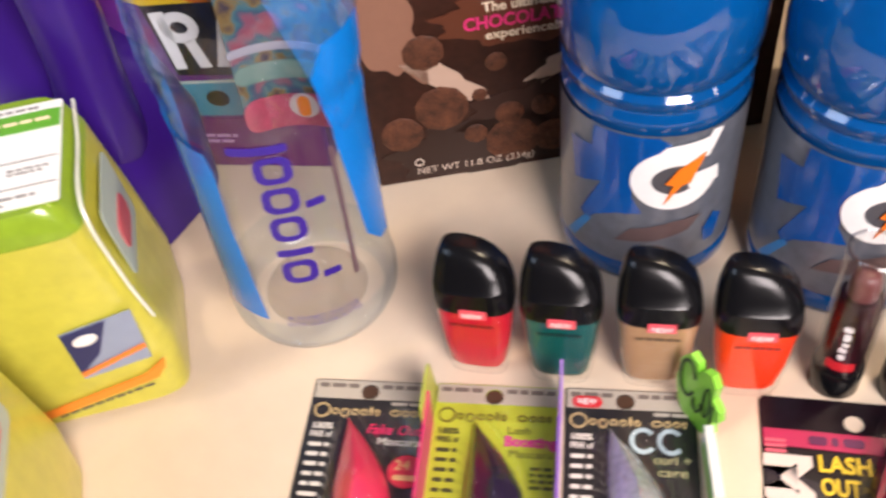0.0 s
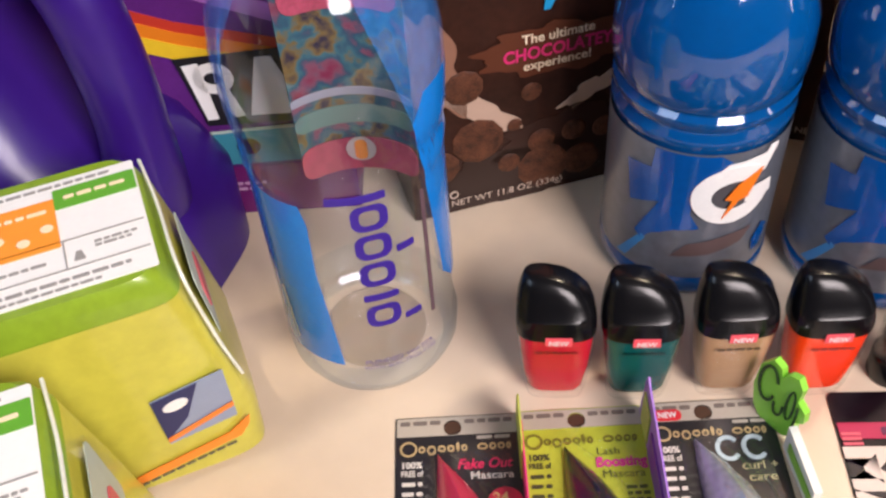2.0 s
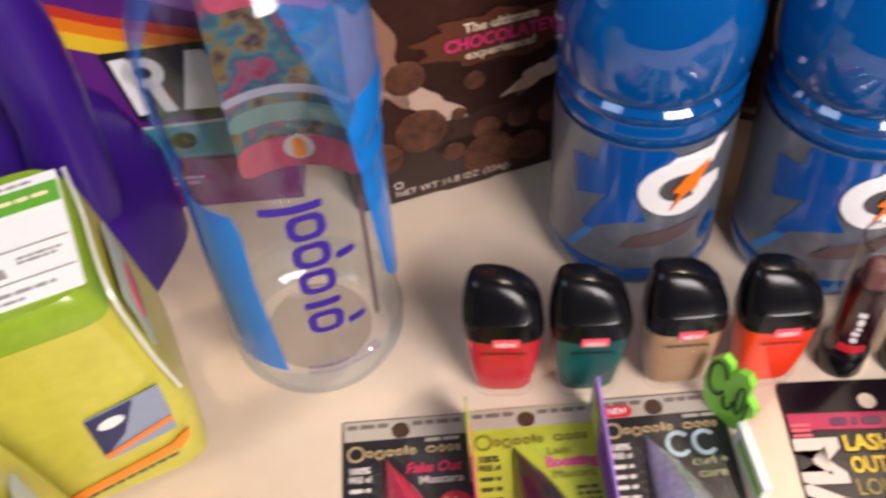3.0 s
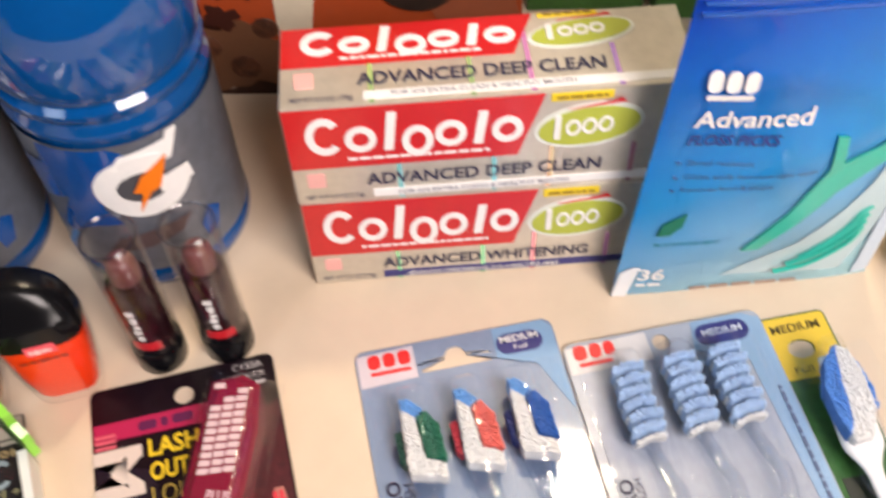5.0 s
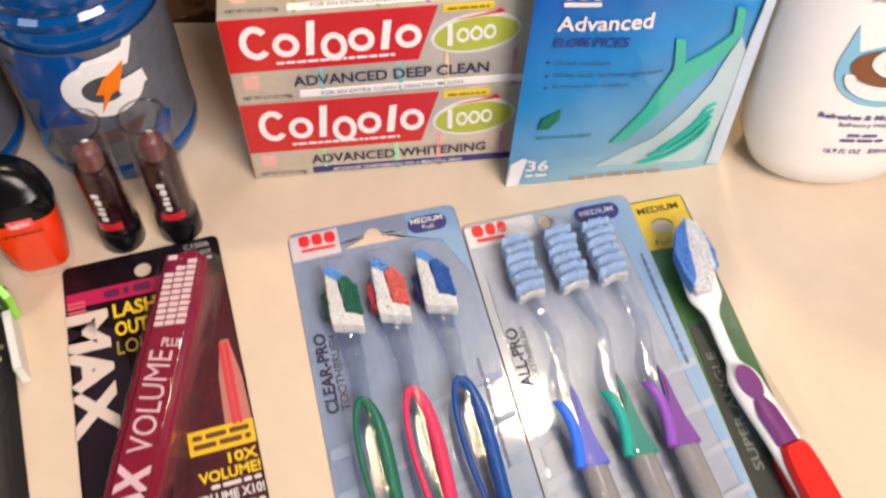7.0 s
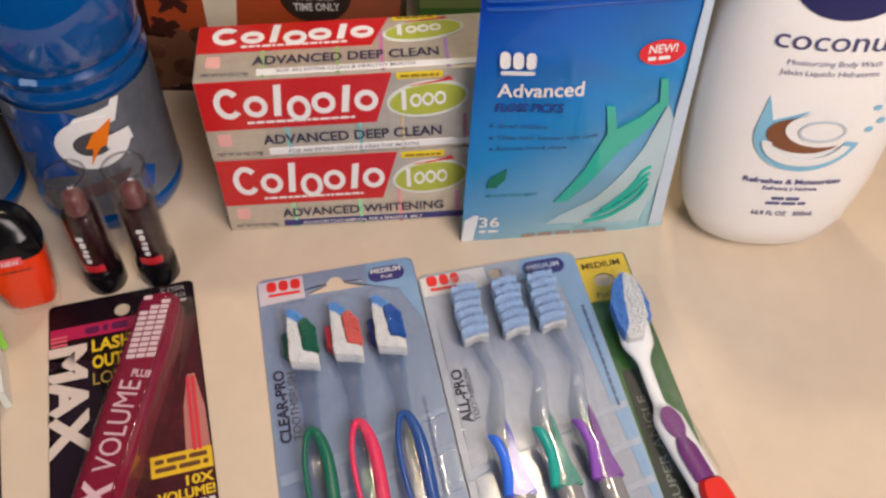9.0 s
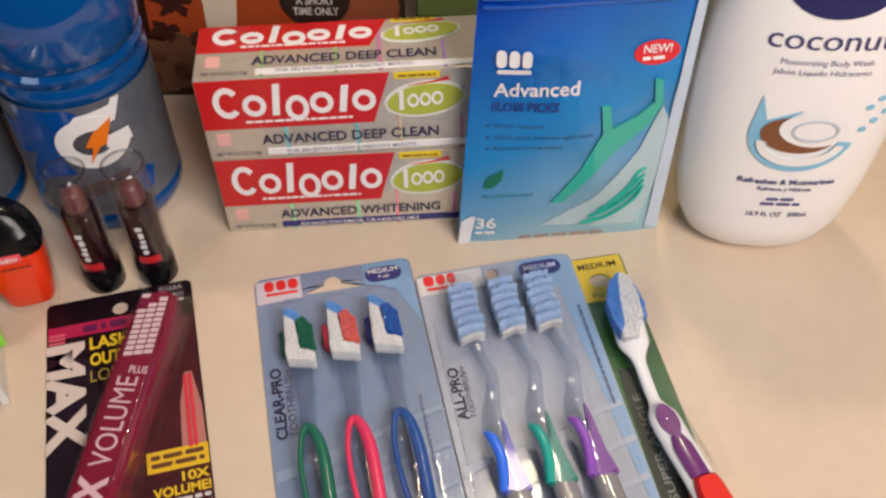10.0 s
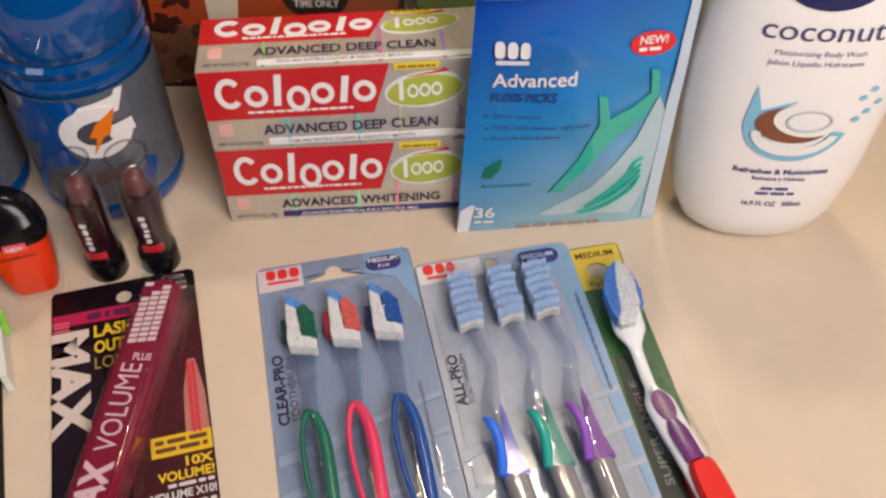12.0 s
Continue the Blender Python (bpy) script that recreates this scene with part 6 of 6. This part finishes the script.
    for j in range(12):
        for i in range(3):
            if j < 4 and (i + j) % 2 == rng.randint(0, 1) and j < 3:
                continue
            x0 = -0.0062 + 0.0042 * i + 0.0006 * j / 12
            y0 = -0.0025 - 0.0029 * j + 0.0008 * i
            cells.append(outline_bm([(x0, y0), (x0 + 0.0036, y0 + 0.0005), (x0 + 0.0036, y0 - 0.0015), (x0, y0 - 0.0020)], 0.0003))
    part("dot_grid", onto(lay(merge(*cells), 0.0156), axis), ink(0.68, 0.50, 0.50), mt, "pale printed grid")
    word = upward(text_bm("VOLUME", 0, 0, 0.0090, 0.0430), 0.0042, -0.0900)
    part("tube_print", onto(lay(merge(word, upward(text_bm("MAX", 0, 0, 0.0105, 0.0300, bold=0.05), 0.0048, -0.1240)), 0.0156), axis), ink(0.65, 0.42, 0.45), mt, "pale pink lettering up the tube")
    part("tube_print", onto(lay(text_bm("PLUS", -0.0010, -0.0450, 0.0036, 0.0080, bold=0.03), 0.0156), axis), ink(0.65, 0.42, 0.45), mt)
    bl = dome_bm(-0.0150, 0.0150, -0.140, 0.0070, lambda x, y: 0.0006 + 0.0170 * math.exp(-((x / 0.0125) ** 8)) * ease(0.0065, 0.0045, y), 30, 30)
    part("blister", onto(bl, axis), M_BLISTER, ob, "clear moulded blister", True).visible_shadow = False
    return ob


# ---- three leaf-tipped mascaras ----
GOLD = ink(0.45, 0.33, 0.16)


def leaf_mascara(m, field, tip, label, kind):
    w, length = 0.0488, 0.15
    ob = thing("mascara_card", m, label, "mascara", "mascara cards")
    hole = [(0.0227 + 0.0036 * math.cos(2 * math.pi * k / 18), -0.0056 + 0.0036 * math.sin(2 * math.pi * k / 18)) for k in range(18)]
    part("backing_card", holed_bm(dense(rrect(0, w, -length, 0, 0.0012)), hole), field, ob)
    part("grey_header", lay(holed_bm(dense(rrect(0.0006, w - 0.0006, -0.0090, -0.0006, 0.0006)), [(x, y) for x, y in hole], 0.0003), CT), ink(0.42, 0.37, 0.30), ob, "grey header strip")
    # dark disc added so that the hanger hole reads dark
    part("hole_dark_disc", lay(outline_bm(oval(0.0227, -0.0056, 0.0034, 0.0034), 0.0003), 0.0001), ink(0.07, 0.035, 0.02), ob)
    part("header_print", lay(merge(word_bars(0.0020, 0.0180, -0.0040, 0.0018, 3), word_bars(0.0275, 0.0475, -0.0040, 0.0018, 4)), CT + 0.0003), ink(0.16, 0.13, 0.11), ob)
    gold = GOLD if kind != "boost" else ink(0.16, 0.14, 0.02)
    part("range_initial", lay(ring_bm(0.0052, -0.0148, 0.0034, 0.0034, 0.0008), CT + 0.0002), gold, ob, "range name as plain shapes")
    for x0, x1, y0, hh in ((0.0090, 0.0118, -0.0167, 0.0030), (0.0124, 0.0160, -0.0178, 0.0042), (0.0166, 0.0198, -0.0167, 0.0030), (0.0203, 0.0232, -0.0167, 0.0030), (0.0238, 0.0252, -0.0167, 0.0042), (0.0258, 0.0282, -0.0167, 0.0030), (0.0320, 0.0362, -0.0165, 0.0030), (0.0367, 0.0395, -0.0165, 0.0030), (0.0400, 0.0428, -0.0165, 0.0030), (0.0433, 0.0452, -0.0165, 0.0030)):
        part("range_letter", lay(ring_bm((x0 + x1) / 2, y0 + hh / 2, (x1 - x0) / 2, hh / 2, 0.0007, n=14), CT + 0.0002), gold, ob)
    side = ink(0.62, 0.58, 0.52) if kind != "boost" else ink(0.05, 0.05, 0.02)
    part("free_print", lay(merge(text_bm("100%", 0.0028, -0.0232, 0.0026, 0.0078, bold=0.04), text_bm("FREE of", 0.0024, -0.0268, 0.0024, 0.0085, bold=0.03), *[word_bars(0.0026, 0.0105, -0.0310 - 0.0042 * i, 0.0016, 10 + i) for i in range(22)]), CT + 0.0002), side, ob)
    # leaf-shaped cap, ridged along its middle
    bm = bmesh.new()
    rows, n = [], 26
    for k in range(n + 1):
        s = k / n
        y = -0.0190 - 0.105 * s
        half = 0.0105 * (1 - (1 - min(s / 0.32, 1)) ** 1.7) + 0.0002
        cx = 0.0165 + 0.0105 * (1 - (1 - min(s / 0.35, 1)) ** 1.6)
        hgt = 0.0030 + 0.0135 * min(1, s / 0.3)
        rows.append([bm.verts.new((cx + half * u, y, CT + hgt * v)) for u, v in ((-1, 0), (-0.95, 0.35), (-0.55, 0.8), (-0.05, 1.0), (0.2, 0.92), (0.7, 0.6), (0.97, 0.25), (1, 0))])
    for p, q in zip(rows, rows[1:]):
        for i in range(7):
            bm.faces.new((p[i], p[i + 1], q[i + 1], q[i]))
    bm.faces.new(rows[0])
    bm.faces.new(rows[-1][::-1])
    bmesh.ops.recalc_face_normals(bm, faces=list(bm.faces))
    part("mascara_tip", bm, tip, ob, "curved leaf-shaped mascara cap", True)

    def height(x, y):
        s = min(max((-y - 0.0165) / 0.105, 0), 1)
        cx = 0.0165 + 0.0105 * (1 - (1 - min(s / 0.35, 1)) ** 1.6)
        half = 0.0030 + 0.0105 * (1 - (1 - min(s / 0.32, 1)) ** 1.7)
        return CT + 0.0006 + (0.005 + 0.0135 * min(1, s / 0.3)) * math.exp(-(((x - cx) / half) ** 6)) * ease(-0.0155, -0.0185, y)
    part("blister", dome_bm(0.0105, 0.0445, -0.146, -0.0150, height, 34, 50), M_BLISTER, ob, "clear moulded blister", True).visible_shadow = False
    return ob


M_BLACKCARD = mat("black_card", (0.016, 0.015, 0.016), 0.3, var=0.2, scale=40, coat=0.3)
M_LIME = mat("lime_card", (0.38, 0.42, 0.035), 0.3, var=0.12, scale=30, coat=0.3)
ow = pose(-0.2496, -0.0817, 0, 0, 0, 13)
c1 = leaf_mascara(ow, M_BLACKCARD, mat("pink_gloss", (0.62, 0.035, 0.09), 0.2, var=0.06, coat=0.8), "pink leaf-tipped mascara on a black card", "fake")
c2 = leaf_mascara(ow @ pose(0.0490, 0.0004, 0), M_LIME, mat("dark_violet_gloss", (0.016, 0.010, 0.030), 0.2, var=0.1, coat=0.8), "dark violet leaf-tipped mascara on a lime card", "boost")
c3 = leaf_mascara(ow @ pose(0.0990, 0.0008, 0), M_BLACKCARD, mat("pearl_gloss", (0.50, 0.52, 0.52), 0.2, 0.5, var=0.4, scale=40, coat=0.8), "silver leaf-tipped mascara on a black card", "care")
part("title", lay(text_bm("Fake Out", 0.0240, -0.0245, 0.0042, 0.0215, bold=0.02, shear=0.3), CT + 0.0002), ink(0.62, 0.02, 0.10), c1, "pink script lettering")
part("title", lay(text_bm("Mascara", 0.0290, -0.0292, 0.0032, 0.0165, bold=0.01), CT + 0.0002), ink(0.62, 0.58, 0.52), c1)
part("shade_print", lay(word_bars(0.0320, 0.0470, -0.0115, 0.0014, 2), CT + 0.0002), ink(0.4, 0.36, 0.3), c1)
part("pink_disc", lay(outline_bm(oval(0.0415, -0.0400, 0.0068, 0.0068)), CT + 0.0002), ink(0.62, 0.03, 0.07), c1, "pink round print")
part("disc_print", lay(merge(text_bm("24", 0.0370, -0.0395, 0.0038, 0.0058, bold=0.02), word_bars(0.0370, 0.0462, -0.0440, 0.0022, 2)), CT + 0.0007), ink(0.7, 0.45, 0.2), c1)
part("title", lay(text_bm("Lash", 0.0290, -0.0220, 0.0032, 0.0085), CT + 0.0002), ink(0.06, 0.06, 0.02), c2)
part("title", lay(text_bm("Boosting", 0.0280, -0.0272, 0.0042, 0.0195, bold=0.04), CT + 0.0002), ink(0.55, 0.03, 0.22), c2, "pink lettering")
part("title", lay(text_bm("Mascara", 0.0300, -0.0320, 0.0032, 0.0160), CT + 0.0002), ink(0.06, 0.06, 0.02), c2)
part("small_print", lay(merge(*[word_bars(0.0380, 0.0465, -0.0370 - 0.0026 * i, 0.0013, 30 + i) for i in range(4)]), CT + 0.0002), ink(0.08, 0.09, 0.02), c2)
part("title", lay(merge(ring_bm(0.0290, -0.0225, 0.0050, 0.0056, 0.0017, 40, 320), ring_bm(0.0390, -0.0225, 0.0050, 0.0056, 0.0017, 40, 320)), CT + 0.0002), ink(0.45, 0.55, 0.58, 0.2), c3, "large silver double letter C")
part("title", lay(merge(text_bm("curl +", 0.0325, -0.0320, 0.0036, 0.0135), text_bm("care", 0.0340, -0.0370, 0.0036, 0.0105)), CT + 0.0002), ink(0.45, 0.42, 0.22), c3)
part("shade_print", lay(word_bars(0.0330, 0.0470, -0.0115, 0.0014, 2), CT + 0.0002), ink(0.4, 0.36, 0.3), c3)
part("new_tab", lay(outline_bm(rrect(0.0028, 0.0140, -0.0090, -0.0040, 0.0024)), CT + 0.0004), ink(0.62, 0.03, 0.04), c3, "small red tab")
part("tab_print", lay(text_bm("NEW", 0.0048, -0.0079, 0.0026, 0.0072, bold=0.02), CT + 0.0009), WHITE, c3)


def fin(ob, name, pts, x, material, label, t=0.0007, turn=Matrix.Identity(4)):
    """A flag that stands upright on the card, along its length: pts are (distance down the card, height)."""
    bm = outline_bm(pts, t)
    m = turn @ Matrix(((0, 0, 1, x), (-1, 0, 0, 0), (0, 1, 0, CT), (0, 0, 0, 1)))
    return part(name, onto(bm, m), material, ob, label)


fin(c1, "upright_flag", [(0.0010, 0.0), (0.0080, 0.0245), (0.0110, 0.0270), (0.0300, 0.0270), (0.0300, 0.0)], 0.0480, ink(0.45, 0.50, 0.06), "lime green upright flag")
fin(c1, "flag_panel", [(0.0180, 0.0), (0.0170, 0.0200), (0.0600, 0.0200), (0.0600, 0.0)], 0.0487, ink(0.62, 0.03, 0.16), "pink panel of the flag")
fin(c2, "upright_flag", [(0.0020, 0.0), (0.0060, 0.0260), (0.0080, 0.0300), (0.0110, 0.0280), (0.0600, 0.0200), (0.0600, 0.0)], 0.0482, ink(0.34, 0.17, 0.60), "lilac upright flag")
fin(c2, "flag_panel", [(0.0080, 0.0030), (0.0085, 0.0210), (0.0200, 0.0200), (0.0200, 0.0030)], 0.0474, ink(0.42, 0.50, 0.10), "lime print on the flag")
fin(c2, "flag_panel", [(0.0240, 0.0030), (0.0240, 0.0170), (0.0550, 0.0150), (0.0550, 0.0030)], 0.0474, ink(0.20, 0.05, 0.34), "dark violet print on the flag")
M_CURL = mat("lime_plastic", (0.24, 0.60, 0.05), 0.3, var=0.05, coat=0.4)
lobe = [(0.0050, 0.004), (0.0030, 0.014), (0.0040, 0.026), (0.0080, 0.0325), (0.0115, 0.0310), (0.0125, 0.0275), (0.0145, 0.0310), (0.0180, 0.0325), (0.0205, 0.0285), (0.0200, 0.0220), (0.0235, 0.0190), (0.0240, 0.0140), (0.0210, 0.0110), (0.0220, 0.004), (0.0180, 0.0), (0.0080, 0.0)]
TURN = Matrix.Translation((0.0470, -0.0130, 0)) @ Matrix.Rotation(radians(34), 4, "Z") @ Matrix.Diagonal((1.15, 1.15, 1.1, 1)) @ Matrix.Translation((-0.0470, 0.0130, 0))
TURN_STEM = Matrix.Translation((0.0500, -0.0220, 0)) @ Matrix.Rotation(radians(4), 4, "Z") @ Matrix.Translation((-0.0470, 0.0200, 0))
curl = fin(c3, "curl_tag", lobe, 0.0470, M_CURL, "bright green curly tag", 0.0026, TURN)
inkc = ink(0.015, 0.05, 0.01)
pm = TURN @ Matrix(((0, 0, -1, 0.0467), (-1, 0, 0, 0), (0, 1, 0, CT), (0, 0, 0, 1)))
part("curl_print", onto(merge(ring_bm(0.0085, 0.0205, 0.0040, 0.0095, 0.0011, 20, 330), ring_bm(0.0140, 0.0130, 0.0022, 0.0050, 0.0009, 170, 380), ring_bm(0.0180, 0.0180, 0.0018, 0.0080, 0.0008), outline_bm(rrect(0.0205, 0.0213, 0.008, 0.020, 0.0003))), pm), inkc, c3, "black looped lettering")
fin(c3, "tag_stem", [(0.0210, 0.0), (0.0205, 0.0130), (0.0480, 0.0120), (0.0480, 0.0)], 0.0466, ink(0.70, 0.72, 0.66), "white stem of the tag", 0.0032, TURN_STEM)
fin(c3, "stem_print", [(0.0250, 0.004), (0.0250, 0.0085), (0.0470, 0.0085), (0.0470, 0.004)], 0.0460, ink(0.24, 0.50, 0.06), "green stripe on the stem", 0.0004, TURN_STEM)

clear_brush_pack(pose(0.0139, -0.0335, 0, 0, 0, 7.6))
zigzag_brush_pack(pose(0.0912, -0.0374, 0.0014, 0, 0, 7.6))
single_brush_pack(pose(0.1530, -0.0345, 0.0, 0, 0, 7.0) @ pose(0.0, 0.001, 0.0))
plum_mascara(pose(-0.0829, -0.0418, 0, 0, 0, 10.3))
